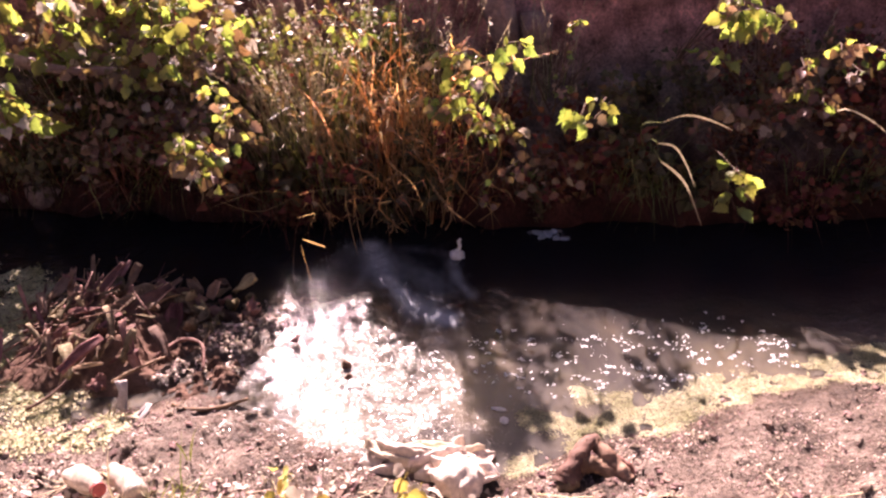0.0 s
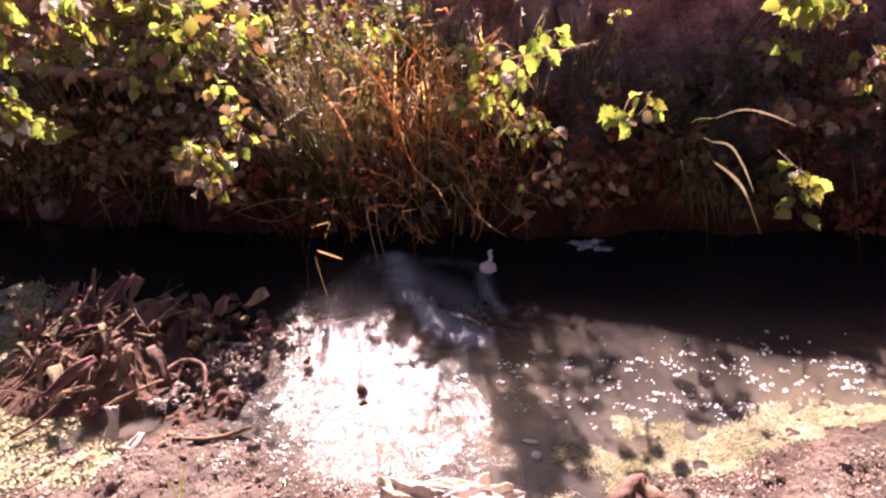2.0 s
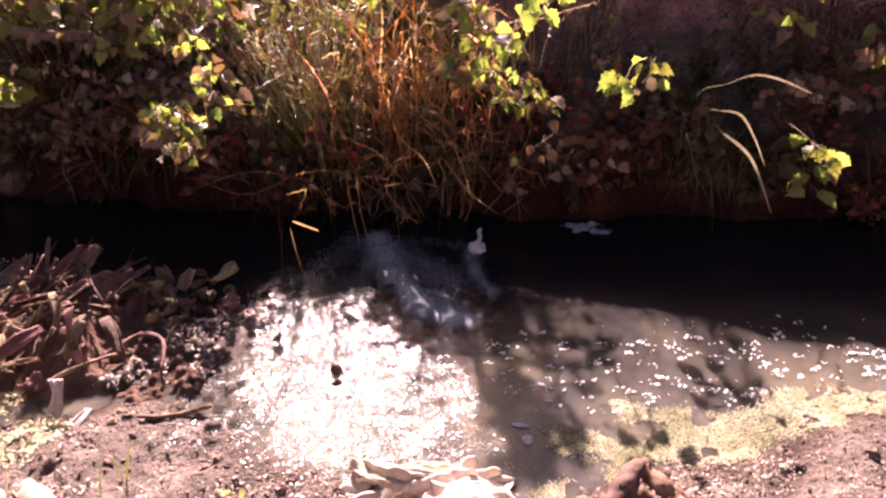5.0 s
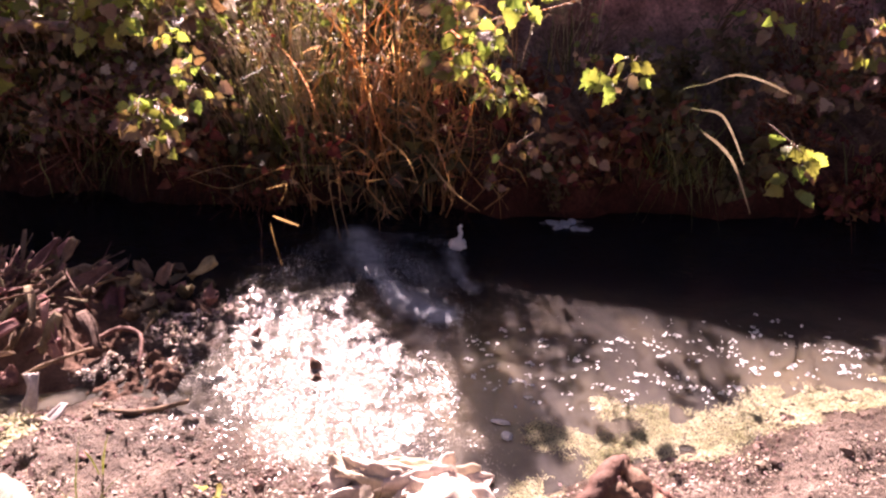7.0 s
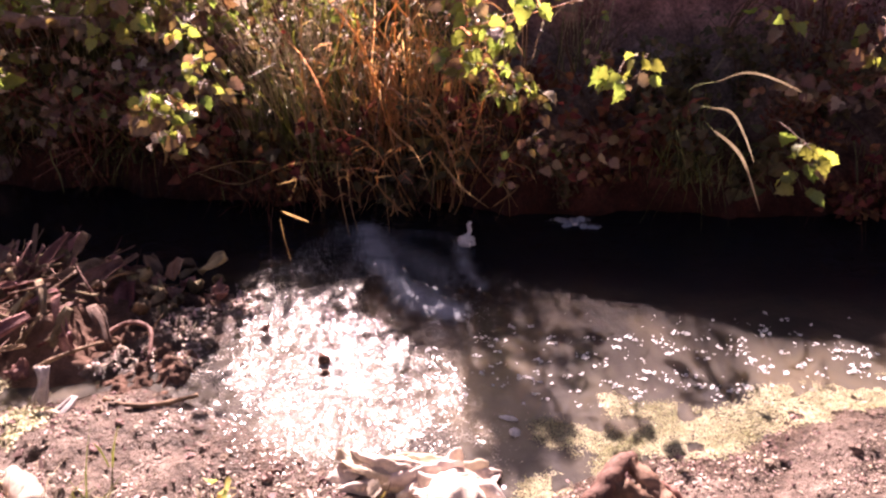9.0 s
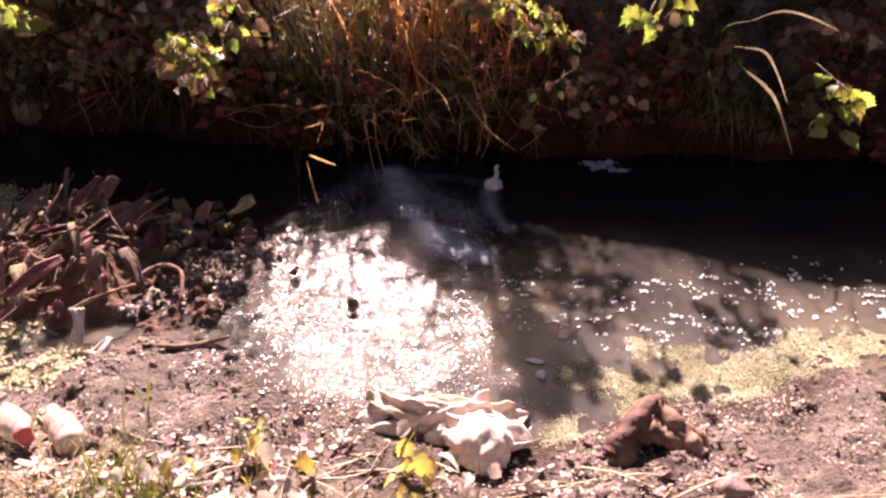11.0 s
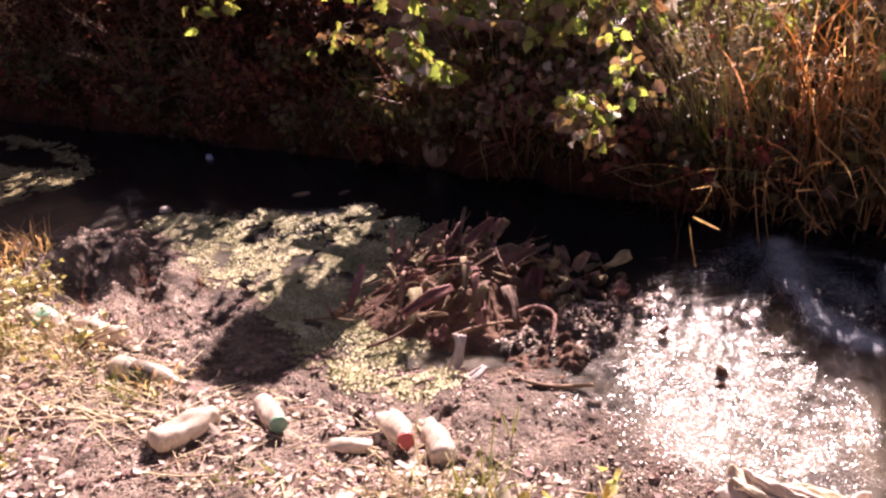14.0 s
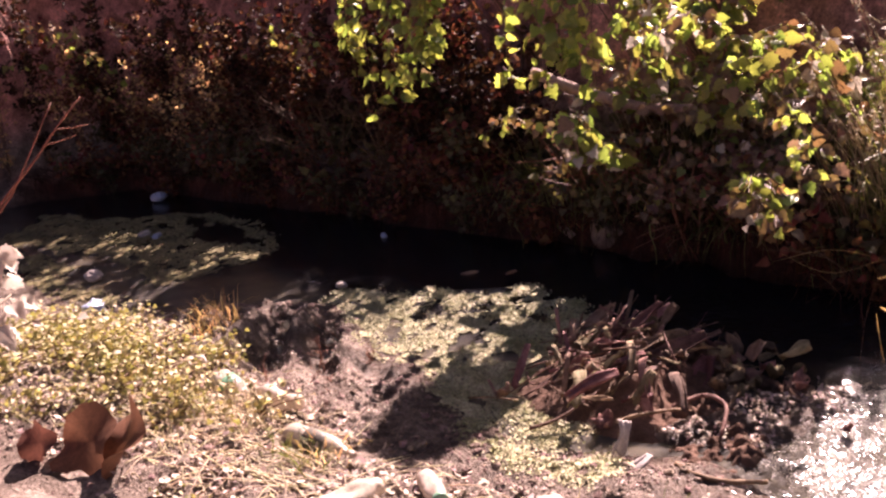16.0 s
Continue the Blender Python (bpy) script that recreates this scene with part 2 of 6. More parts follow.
M_CLOD = material("mud_clod", [(0.3, (0.12, 0.078, 0.062)), (0.7, (0.34, 0.24, 0.2))], 12, 0.9, 0.8, 60, 0.008, 0.2, 0.7, True)
M_ROT = material("rotting_mud", [(0.3, (0.068, 0.039, 0.028)), (0.7, (0.215, 0.13, 0.095))], 12, 0.95, 1.0, 60, 0.014, 0.1)
# Near black: shade under the bank is mixed into the rootlets' brown.
M_ROOTLET_SHADE = material("shade_dark_rootlets", [(0.3, (0.02, 0.01, 0.007)), (0.7, (0.08, 0.04, 0.026))], 10, 0.8, 0.2, 60, 0.004, 0.1, 0.7, True)
# Brown dead leaves, lowered further to hold the bank's shade in their colour.
M_DEAD_SHADE = material("shade_dark_foliage", [(0.3, (0.0202, 0.0099, 0.00704)), (0.7, (0.084, 0.0396, 0.0238))], 10, 0.7, 0.2, 60, 0.004, 0.2, 0.9, True, 0, 0.3, (1.4, 1.1, 0.7))
M_RUST = material("rust_brown_leaf", [(0.3, (0.1, 0.038, 0.024)), (0.7, (0.27, 0.115, 0.07))], 9, 0.6, 0.4, 40, 0.005, 0.3, 0.2, False, 0, 0.2)


# ---- mesh helpers ----
def part(name, data, mat, parent=None, label=""):
    """Links a bmesh or a mesh as one object under a thing or a part."""
    if isinstance(data, bmesh.types.BMesh):
        me = bpy.data.meshes.new(name)
        data.to_mesh(me)
        data.free()
    else:
        me = data
    if mat and not me.materials:
        me.materials.append(mat)
    ob = new(name, me)
    if parent:
        ob.parent = parent
    if label:
        tagged(ob, label)
    return ob


def thing(name, m, label, category, group="", kind=""):
    ob = new(name)
    ob.empty_display_size = 0.05
    ob.matrix_basis = m
    return tagged(ob, label, category, group, kind)


def poly(verts, faces, smooth=True, name="mesh"):
    me = bpy.data.meshes.new(name)
    me.from_pydata([tuple(v) for v in verts], [], faces)
    me.update()
    if smooth:
        me.shade_smooth()
    return me


class Soup:
    """Collects vertices and faces of many small pieces for one mesh."""

    def __init__(self):
        self.v, self.f, self.n = [], [], 0

    def add(self, verts, faces):
        self.f += [tuple(i + self.n for i in f) for f in faces]
        self.v.append(np.asarray(verts, float).reshape(-1, 3))
        self.n += len(self.v[-1])

    def mesh(self, smooth=True):
        return poly(np.concatenate(self.v), self.f, smooth)


def unit(v):
    v = np.asarray(v, float)
    return v / (np.linalg.norm(v) + 1e-9)


def spline(pts, n):
    """n points on a smooth curve through pts."""
    pts = np.asarray(pts, float)
    t = np.linspace(0, len(pts) - 1, n)
    i = np.clip(t.astype(int), 0, len(pts) - 2)
    u = (t - i)[:, None]
    p0, p1, p2, p3 = pts[np.maximum(i - 1, 0)], pts[i], pts[i + 1], pts[np.minimum(i + 2, len(pts) - 1)]
    return 0.5 * (2 * p1 + (p2 - p0) * u + (2 * p0 - 5 * p1 + 4 * p2 - p3) * u**2 + (3 * p1 - p0 - 3 * p2 + p3) * u**3)


def tube(line, r0, r1, sides=5, wob=0.0, r=None):
    """Tapered tube along a line: vertices and faces."""
    line = np.asarray(line, float)
    n = len(line)
    vs = []
    for k in range(n):
        d = unit(line[min(k + 1, n - 1)] - line[max(k - 1, 0)])
        a = unit(np.cross(d, (0.31, 0.2, 0.93) if abs(d[2]) < 0.9 else (1, 0, 0)))
        b = np.cross(d, a)
        rad = r0 + (r1 - r0) * k / (n - 1)
        for s in range(sides):
            w = 2 * math.pi * s / sides
            q = rad * (1 + (wob * r.uniform(-1, 1) if wob else 0))
            vs.append(line[k] + q * (math.cos(w) * a + math.sin(w) * b))
    fs = [(k * sides + s, k * sides + (s + 1) % sides, (k + 1) * sides + (s + 1) % sides, (k + 1) * sides + s) for k in range(n - 1) for s in range(sides)]
    fs += [tuple(range(sides - 1, -1, -1)), tuple((n - 1) * sides + s for s in range(sides))]
    return vs, fs


def shell(grid, thick):
    """A thin closed sheet from a grid of points (rows x columns x 3)."""
    g = np.asarray(grid, float)
    a, b = g.shape[:2]
    du, dv = np.gradient(g, axis=0), np.gradient(g, axis=1)
    nr = np.cross(du, dv)
    nr /= np.linalg.norm(nr, axis=2, keepdims=True) + 1e-9
    vs = np.concatenate([(g + nr * thick / 2).reshape(-1, 3), (g - nr * thick / 2).reshape(-1, 3)])
    o = a * b
    fs = []
    for i in range(a - 1):
        for j in range(b - 1):
            q = (i * b + j, (i + 1) * b + j, (i + 1) * b + j + 1, i * b + j + 1)
            fs += [q, tuple(o + k for k in reversed(q))]
    rim = [(i, 0) for i in range(a)] + [(a - 1, j) for j in range(1, b)] + [(i, b - 1) for i in range(a - 2, -1, -1)] + [(0, j) for j in range(b - 2, 0, -1)]
    idx = [i * b + j for i, j in rim]
    for k in range(len(idx)):
        p, q = idx[k], idx[(k + 1) % len(idx)]
        fs.append((q, p, o + p, o + q))
    return vs, fs


def fbm(x, y, seed=0, octaves=5, gain=0.5):
    """Value noise in the plane, about -1 to 1."""
    x, y = np.asarray(x, float), np.asarray(y, float)
    out, amp, tot = np.zeros(np.broadcast(x, y).shape), 1.0, 0.0
    for o in range(octaves):
        xs, ys = x * 2**o + 17.3 * o + seed * 3.7, y * 2**o - 9.1 * o + seed * 1.9
        xi, yi = np.floor(xs), np.floor(ys)
        u, v = xs - xi, ys - yi
        u, v = u * u * (3 - 2 * u), v * v * (3 - 2 * v)

        def h(a, b):
            s = np.sin(a * 127.1 + b * 311.7 + seed * 13.13 + o * 71.7) * 43758.5453
            return 2 * (s - np.floor(s)) - 1

        out += amp * ((h(xi, yi) * (1 - u) + h(xi + 1, yi) * u) * (1 - v) + (h(xi, yi + 1) * (1 - u) + h(xi + 1, yi + 1) * u) * v)
        tot += amp
        amp *= gain
    return out / tot


# ---- the ground: near shore, stream bed, far bank ----
NEAR_X = [-12, -9, -6.4, -5.0, -4.3, -3.6, -3.2, -2.8, -2.4, -1.95, -1.5, -1.2, -0.95, -0.7, -0.4, -0.1, 0.1, 0.3, 0.45, 0.64, 0.93, 1.1, 1.4, 1.75, 3, 6]
NEAR_Y = [2.6, 2.6, 2.6, 2.55, 2.85, 3.2, 3.2, 3.02, 2.95, 2.66, 2.6, 2.74, 2.8, 2.7, 2.52, 2.42, 2.34, 2.4, 2.5, 2.6, 2.7, 2.84, 2.95, 3.03, 3.15, 3.2]


def bend(x):
    """The ditch turns towards the near side past its straight stretch."""
    return np.interp(x, [-30, -12, -10.5, -9, -7.8], [-30, -5.0, -2.4, -0.8, 0])


def near_shore(x):
    return np.interp(x, NEAR_X, NEAR_Y) + 1.1 * bend(x)


def far_shore(x):
    return np.interp(x, [-12, -6, -2.5, -1, 0.3, 2, 6], [4.6, 4.5, 4.45, 4.32, 4.3, 4.36, 4.4]) + bend(x)


def height(x, y):
    """The ground's height over the water level."""
    x, y = np.asarray(x, float), np.asarray(y, float)
    jag = 0.05 * fbm(x * 5, y * 5, 3)
    dn = near_shore(x) - y + jag  # > 0: on the near shore
    df = y - far_shore(x) + 0.12 * fbm(x * 3, y * 2, 5)  # > 0: on the far bank
    near = np.interp(dn, [-0.6, -0.25, 0, 0.12, 0.5, 1.0, 1.6, 2.0, 2.4, 3.2, 8], [-0.22, -0.09, 0, 0.03, 0.08, 0.15, 0.22, 0.32, 0.5, 0.75, 0.9])
    wall_top = np.interp(x, [-9, -7, -3, -1.8, -1.2, -0.7, 0.4, 3], [2.2, 1.8, 1.5, 1.46, 1.36, 1.42, 1.8, 1.82])
    lift = np.interp(df, [-0.3, -0.02, 0.05, 0.3, 0.8, 0.95, 1.15, 1.35, 4], [-0.2, 0, 0.13, 0.27, 0.52, 0.64, 0.94, 1.0, 1.04])
    wall_top = wall_top + 0.12 * fbm(x * 2.3, 0.0 * x, 33, 3)
    far = np.where(lift > 0.52, 0.52 + (lift - 0.52) * (wall_top - 0.52) / 0.48, lift)
    z = np.where(y < 3.55 + bend(x), near, far)
    z = np.where((dn < 0) & (df < 0), np.maximum(near, far), z)
    # mud ridges and trodden holes on the near shore
    shore = np.clip(dn * 4, 0, 1)
    z += shore * (0.032 * fbm(x * 4.5, y * 4.5, 11) + 0.02 * fbm(x * 15, y * 15, 12, 3) + 0.026 * np.maximum(fbm(x * 30, y * 30, 18, 3), 0))
    ridge = np.exp(-(((x + 3.2) / 0.6) ** 2) - ((y - 2.62) / 0.45) ** 2)
    z += shore * ridge * (0.09 * np.sin((x * 0.75 + y * 0.66) * 22 + 2 * fbm(x * 3, y * 3, 14, 2)) + 0.06 * fbm(x * 9, y * 9, 13, 4))
    mound = np.exp(-(((x + 3.7) / 0.9) ** 2) - ((y - 1.75) / 0.42) ** 2)
    z += 0.14 * mound
    # a low bar of mud in the shallows
    bar = np.exp(-(((x + 0.98 - 0.25 * (y - 3.1)) / 0.24) ** 4) - ((y - 3.12) / 0.38) ** 4)
    z = np.maximum(z, -0.1 + bar * (0.145 + 0.08 * fbm(x * 8, y * 8, 17, 4)))
    # rough far bank
    bank = np.clip(df * 3, 0, 1) * np.clip(6.5 - y, 0, 1)
    z += bank * (0.09 * fbm(x * 2.2, y * 2.2, 21) + 0.06 * fbm(x * 8, y * 8, 22) + 0.02 * fbm(x * 25, y * 25, 23, 3))
    # far away: gently uneven land
    r = np.hypot(x, y)
    z += np.clip((r - 15) / 100, 0, 1) * 1.5 * fbm(x / 40, y / 40, 31, 3)
    return z


def ground_z(x, y):
    return float(height(np.array([x]), np.array([y]))[0])


def stretch(cores, far):
    """Grid lines: a list of (start, step) stretches, ending with (end, 0), then ever wider out to far."""
    core = []
    for (lo, step), (hi, _) in zip(cores, cores[1:]):
        core += list(np.arange(lo, hi - step / 2, step))
    core.append(cores[-1][0])
    out, d, e = [], cores[-2][1], core[-1]
    while e < far:
        d *= 1.35
        e += d
        out.append(e)
    inn, d, e = [], cores[0][1], core[0]
    while e > -far:
        d *= 1.35
        e -= d
        inn.append(e)
    return np.array(inn[::-1] + core + out)


def build_ground():
    gx = stretch([(-7.5, 0.03), (-3.9, 0.015), (1.9, 0.03), (3.0, 0)], 400)
    gy = stretch([(0.9, 0.03), (1.7, 0.014), (3.3, 0.03), (5.9, 0)], 400)
    X, Y = np.meshgrid(gx, gy)
    Z = height(X, Y)
    nx, ny = len(gx), len(gy)
    vs = np.stack([X, Y, Z], 2).reshape(-1, 3)
    i = (np.arange(ny - 1)[:, None] * nx + np.arange(nx - 1)).reshape(-1)
    me = bpy.data.meshes.new("ground")
    me.from_pydata(vs.tolist(), [], np.stack([i, i + 1, i + nx + 1, i + nx], 1).tolist())
    me.shade_smooth()
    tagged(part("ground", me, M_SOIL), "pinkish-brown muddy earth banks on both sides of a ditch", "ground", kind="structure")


def build_water():
    gx, gy = np.linspace(-30, 30, 121), np.linspace(-14, 4.9, 20)
    vs = [(x, y, 0.0) for y in gy for x in gx]
    n = len(gx)
    fs = [(j * n + i, j * n + i + 1, (j + 1) * n + i + 1, (j + 1) * n + i) for j in range(len(gy) - 1) for i in range(n - 1)]
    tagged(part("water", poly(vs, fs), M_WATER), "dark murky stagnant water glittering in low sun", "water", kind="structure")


build_ground()
build_water()


# ---- plants ----
def leaf_mesh(r, wide=1.0, fold=0.25, curl=0.3):
    """A heart-shaped leaf of length 1 along +y, folded on its midrib, with a stalk behind."""
    mid = [(0, 0), (0, 0.34), (0, 0.7), (0, 1.08)]
    edge = [(0.15, -0.11), (0.36, -0.05), (0.42, 0.12), (0.55, 0.2), (0.45, 0.36), (0.5, 0.5), (0.31, 0.6), (0.28, 0.8), (0.11, 0.86)]
    vs, fs = [], []
    ph = r.uniform(0, 6)

    def z(x, y):
        return fold * abs(x) - curl * (y - 0.2) ** 2 + 0.05 * math.sin(9 * x + 7 * y + ph)

    for x, y in mid:
        vs.append((0, y, z(0, y)))
    for s in (-1, 1):
        for x, y in edge:
            x, y = s * x * wide * r.uniform(0.92, 1.08), y + r.uniform(-0.02, 0.02)
            vs.append((x, y, z(x, y)))
    k = len(edge)
    for o, flip in ((4, False), (4 + k, True)):
        f = [(0, o, o + 1), (0, o + 1, o + 2), (0, o + 2, 1), (1, o + 2, o + 3), (1, o + 3, o + 4), (1, o + 4, o + 5), (1, o + 5, 2), (2, o + 5, o + 6), (2, o + 6, o + 7), (2, o + 7, o + 8), (2, o + 8, 3)]
        fs += [tuple(reversed(q)) for q in f] if flip else f
    n = len(vs)
    vs += [(-0.02, -0.55, -0.1), (0.02, -0.55, -0.1), (0.02, 0.02, 0.005), (-0.02, 0.02, 0.005)]
    fs.append((n, n + 1, n + 2, n + 3))
    return vs, fs


LEAVES = [leaf_mesh(rng, rng.uniform(0.85, 1.15), rng.uniform(0.1, 0.45), rng.uniform(0.1, 0.5)) for _ in range(7)]


def small_leaf(r):
    """A plain little leaf of length 1 along +y for dense far foliage."""
    fold, curl, w = r.uniform(0.1, 0.45), r.uniform(0.1, 0.5), r.uniform(0.85, 1.15)
    vs = [(x * w, y, fold * abs(x) - curl * (y - 0.2) ** 2) for x, y in ((0, 0), (0, 0.5), (0, 1.05), (-0.4, 0.02), (-0.46, 0.36), (-0.2, 0.78), (0.4, 0.02), (0.46, 0.36), (0.2, 0.78))]
    return vs, [(0, 4, 3), (0, 1, 4), (1, 5, 4), (1, 2, 5), (0, 6, 7), (0, 7, 1), (1, 7, 8), (1, 8, 2)]


SMALL_LEAVES = [small_leaf(rng) for _ in range(7)]


def leaf_set(mat):
    out = []
    for v, f in LEAVES:
        me = poly(v, f)
        me.materials.append(mat)
        out.append(me)
    return out


SET_GREEN, SET_DULL, SET_DRY = leaf_set(M_LEAF), leaf_set(M_LEAF_DULL), leaf_set(M_LEAF_DRY)
SET_YELLOW, SET_PALE = leaf_set(M_LEAF_YELLOW), leaf_set(M_LEAF_PALE)


def frame_of(axis, normal):
    """Rotation whose y runs along axis and whose z is near normal."""
    y = unit(axis)
    x = unit(np.cross(y, normal))
    z = np.cross(x, y)
    return Matrix(((x[0], y[0], z[0]), (x[1], y[1], z[1]), (x[2], y[2], z[2]))).to_4x4()


def leafy_stem(parent, pts, count, size, r, start=0.3, dull=0.2, dry=0.1, spread=0.05, thick=0.004, face=(0, -0.8, 0.5), sets=None):
    """A stem with single leaves along it; points are relative to the thing."""
    line = spline(pts, 12)
    v, f = tube(line, thick, thick * 0.4, 5)
    part("stem", poly(v, f), M_STEM, parent)
    for k in range(count):
        t = start + (1 - start) * (k + r.uniform(0, 1)) / count
        q = t * (len(line) - 1)
        i = min(int(q), len(line) - 2)
        p = line[i] + (line[i + 1] - line[i]) * (q - i)
        w = r.uniform(0, 2 * math.pi)
        out = np.array((math.cos(w), math.sin(w) * 0.8, r.uniform(-0.75, 0.15)))
        s = size * r.uniform(0.65, 1.2)
        pos = p + unit(out) * (0.45 * s + spread * r.uniform(0.1, 1))
        which = r.uniform()
        green, brown, pale = sets or (SET_GREEN, SET_DULL, SET_DRY)
        group = pale if which < dry else brown if which < dry + dull else green
        ob = new("leaf", group[int(r.integers(len(group)))])
        ob.parent = parent
        nrm = np.array(face) + r.normal(0, 0.55, 3)
        ob.matrix_basis = Matrix.Translation(pos) @ frame_of(out + (0, 0, -0.35), nrm) @ Matrix.Diagonal((s, s, s, 1))


def sprig(at, tops, count, size, seed, label, start=0.3, dull=0.2, dry=0.1, spread=0.05, name="leafy_shrub", thick=0.004, sets=None):
    """A shrub of leafy stems from one root. tops: end points in the world, each with an optional bulge."""
    r = np.random.default_rng(seed)
    ob = thing(name, pose(*at), label, "shrub", "leafy shrubs on the far bank")
    for top in tops:
        d = np.array(top, float) - np.array(at, float)
        mid = d * 0.55 + np.array((r.normal(0, 0.05), r.normal(0, 0.04) - 0.03, 0.1 + abs(d[2]) * 0.12))
        leafy_stem(ob, [(0, 0, -0.03), mid, d], count, size, r, start, dull, dry, spread, thick, (0, -0.8, 0.5), sets)
    return ob


def blades(n, r, base, length, lean, width, droop=0.6, toward=(0, -1, 0), segs=5):
    """Grass blades as one mesh: base(r) gives a root point."""
    s = Soup()
    for _ in range(n):
        p = np.array(base(r), float)
        L = r.uniform(*length)
        d = unit(np.array((r.normal(0, lean), r.normal(0, lean), 1.0)) + np.array(toward) * r.uniform(0, lean))
        w = r.uniform(0, math.pi)
        side = np.array((math.cos(w), math.sin(w), 0)) * width * r.uniform(0.5, 1.2) / 2
        bend = droop * r.uniform(0.2, 1.3)
        hd = unit(np.array((d[0], d[1], 0)) + 0.3 * np.array(toward))
        vs = []
        for k in range(segs + 1):
            t = k / segs
            q = p + d * L * t * (1 - 0.15 * bend * t) + hd * L * 0.35 * bend * t * t - np.array((0, 0, 1)) * L * 0.55 * bend * t**2.6
            q = q + r.normal(0, 0.004, 3)
            ww = (1 - t) ** 0.6 if k < segs else 0.06
            vs += [q - side * ww, q + side * ww]
        s.add(vs, [(2 * k, 2 * k + 1, 2 * k + 3, 2 * k + 2) for k in range(segs)])
    return s.mesh()


def seed_heads(n, r, base, length, lean, toward=(0, -1, 0)):
    """Thin stalks that end in short bristly ears."""
    s = Soup()
    for _ in range(n):
        p = np.array(base(r), float)
        L = r.uniform(*length)
        d = unit(np.array((r.normal(0, lean), r.normal(0, lean), 1.0)) + np.array(toward) * r.uniform(0, lean))
        hd = unit((d[0], d[1], 0.01))
        line = np.array([p + d * L * t + hd * 0.12 * L * t * t - np.array((0, 0, 0.12 * L * t**3)) for t in np.linspace(0, 1, 6)])
        s.add(*tube(line, 0.0022, 0.001, 3))
        tip, ax = line[-1], unit(line[-1] - line[-2])
        for k in range(9):
            q = tip - ax * 0.012 * k
            o = unit(r.normal(0, 1, 3) + ax * 0.9) * r.uniform(0.015, 0.03)
            sd = unit(np.cross(o, ax)) * 0.003
            s.add([q - sd, q + sd, q + o], [(0, 1, 2)])
    return s.mesh()


def grass_tuft(name, m, n, length, lean, width, mat, seed, label, droop=0.6, radius=(0.1, 0.06), heads=0, group="grass tufts", toward=(0, -1, 0)):
    r = np.random.default_rng(seed)
    ob = thing(name, m, label, "grass", group)

    def base(q):
        return (q.normal(0, radius[0]), q.normal(0, radius[1]), -0.02)

    tagged(part("tuft", blades(n, r, base, length, lean, width, droop, toward), mat, ob), kind="stuff")
    if heads:
        tagged(part("seed_head_spray", seed_heads(heads, r, base, (length[0] * 0.9, length[1] * 1.15), lean * 0.7, toward), M_STRAW, ob, "bristly straw-coloured seed heads"), kind="stuff")
    return ob


def weed_plant(seed, label, mat, n=150, hgt=0.35, wide=0.2, size=(0.02, 0.05)):
    """A low weed with several stems and many small leaves."""
    r = np.random.default_rng(seed)
    ob = thing("weed", pose(0, 0, 0), label, "weed", "low weeds on the far bank")
    s, st = Soup(), Soup()
    for k in range(7):
        w, rad = r.uniform(0, 6.3), r.uniform(0.3, 1) * wide
        top = np.array((math.cos(w) * rad, math.sin(w) * rad - 0.05, hgt * r.uniform(0.5, 1.1)))
        line = spline([(0, 0, -0.03), top * (0.4, 0.4, 0.6), top], 7)
        st.add(*tube(line, 0.0035, 0.0015, 4))
        for j in range(n // 7):
            p = line[int(r.integers(1, 7))] + r.normal(0, 0.035, 3)
            v, f = SMALL_LEAVES[int(r.integers(7))]
            sz = r.uniform(*size)
            rot = frame_of(r.normal(0, 1, 3) * (1, 1, 0.6), r.normal(0, 0.6, 3) + (0, -0.6, 0.7)).to_3x3()
            s.add(np.array(v) @ np.array(rot).T * sz + p, f)
    tagged(part("stem", st.mesh(), M_STEM, ob), kind="stuff")
    tagged(part("foliage", s.mesh(), mat, ob), kind="stuff")
    return ob


def twig_bush(name, m, seed, label, hgt=0.6, mat=None, depth=3, arms=6, lean=(0, -0.3, 0), spread=0.5, r0=0.006, group="dead brushwood"):
    """A bare, branching bush: each main branch is a part."""
    r = np.random.default_rng(seed)
    ob = thing(name, m, label, "bush", group)

    def grow(parent, p, d, L, rad, lev):
        bendd = r.normal(0, 0.18, 3)
        line = spline([p, p + d * L * 0.5 + bendd * L * 0.3, p + unit(d + bendd) * L], 6)
        v, f = tube(line, rad, rad * 0.55, 4)
        o = part("branch" if lev == depth - 1 else "twig", poly(v, f), mat or M_STEM, parent)
        if lev:
            for _ in range(int(r.integers(2, 5))):
                k = int(r.integers(2, 6))
                grow(o if lev == depth - 1 else parent, line[k], unit(d + r.normal(0, 0.55, 3)), L * r.uniform(0.35, 0.7), rad * 0.55, lev - 1)

    for _ in range(arms):
        d = unit(np.array((r.normal(0, spread), r.normal(0, spread * 0.6), 1)) + np.array(lean))
        grow(ob, np.array((r.normal(0, 0.04), r.normal(0, 0.03), -0.03)), d, hgt * r.uniform(0.5, 0.8), r0, depth - 1)
    return ob


def on_bank(x, y, dz=0.0):
    return (x, y, ground_z(x, y) + dz)


# leafy shrubs along the far bank, hanging towards the water
SILVER = (SET_GREEN, SET_DULL, SET_PALE)
YG = "yellow-green heart-leaved shrub glowing in back light on the bank"
r = np.random.default_rng(41)
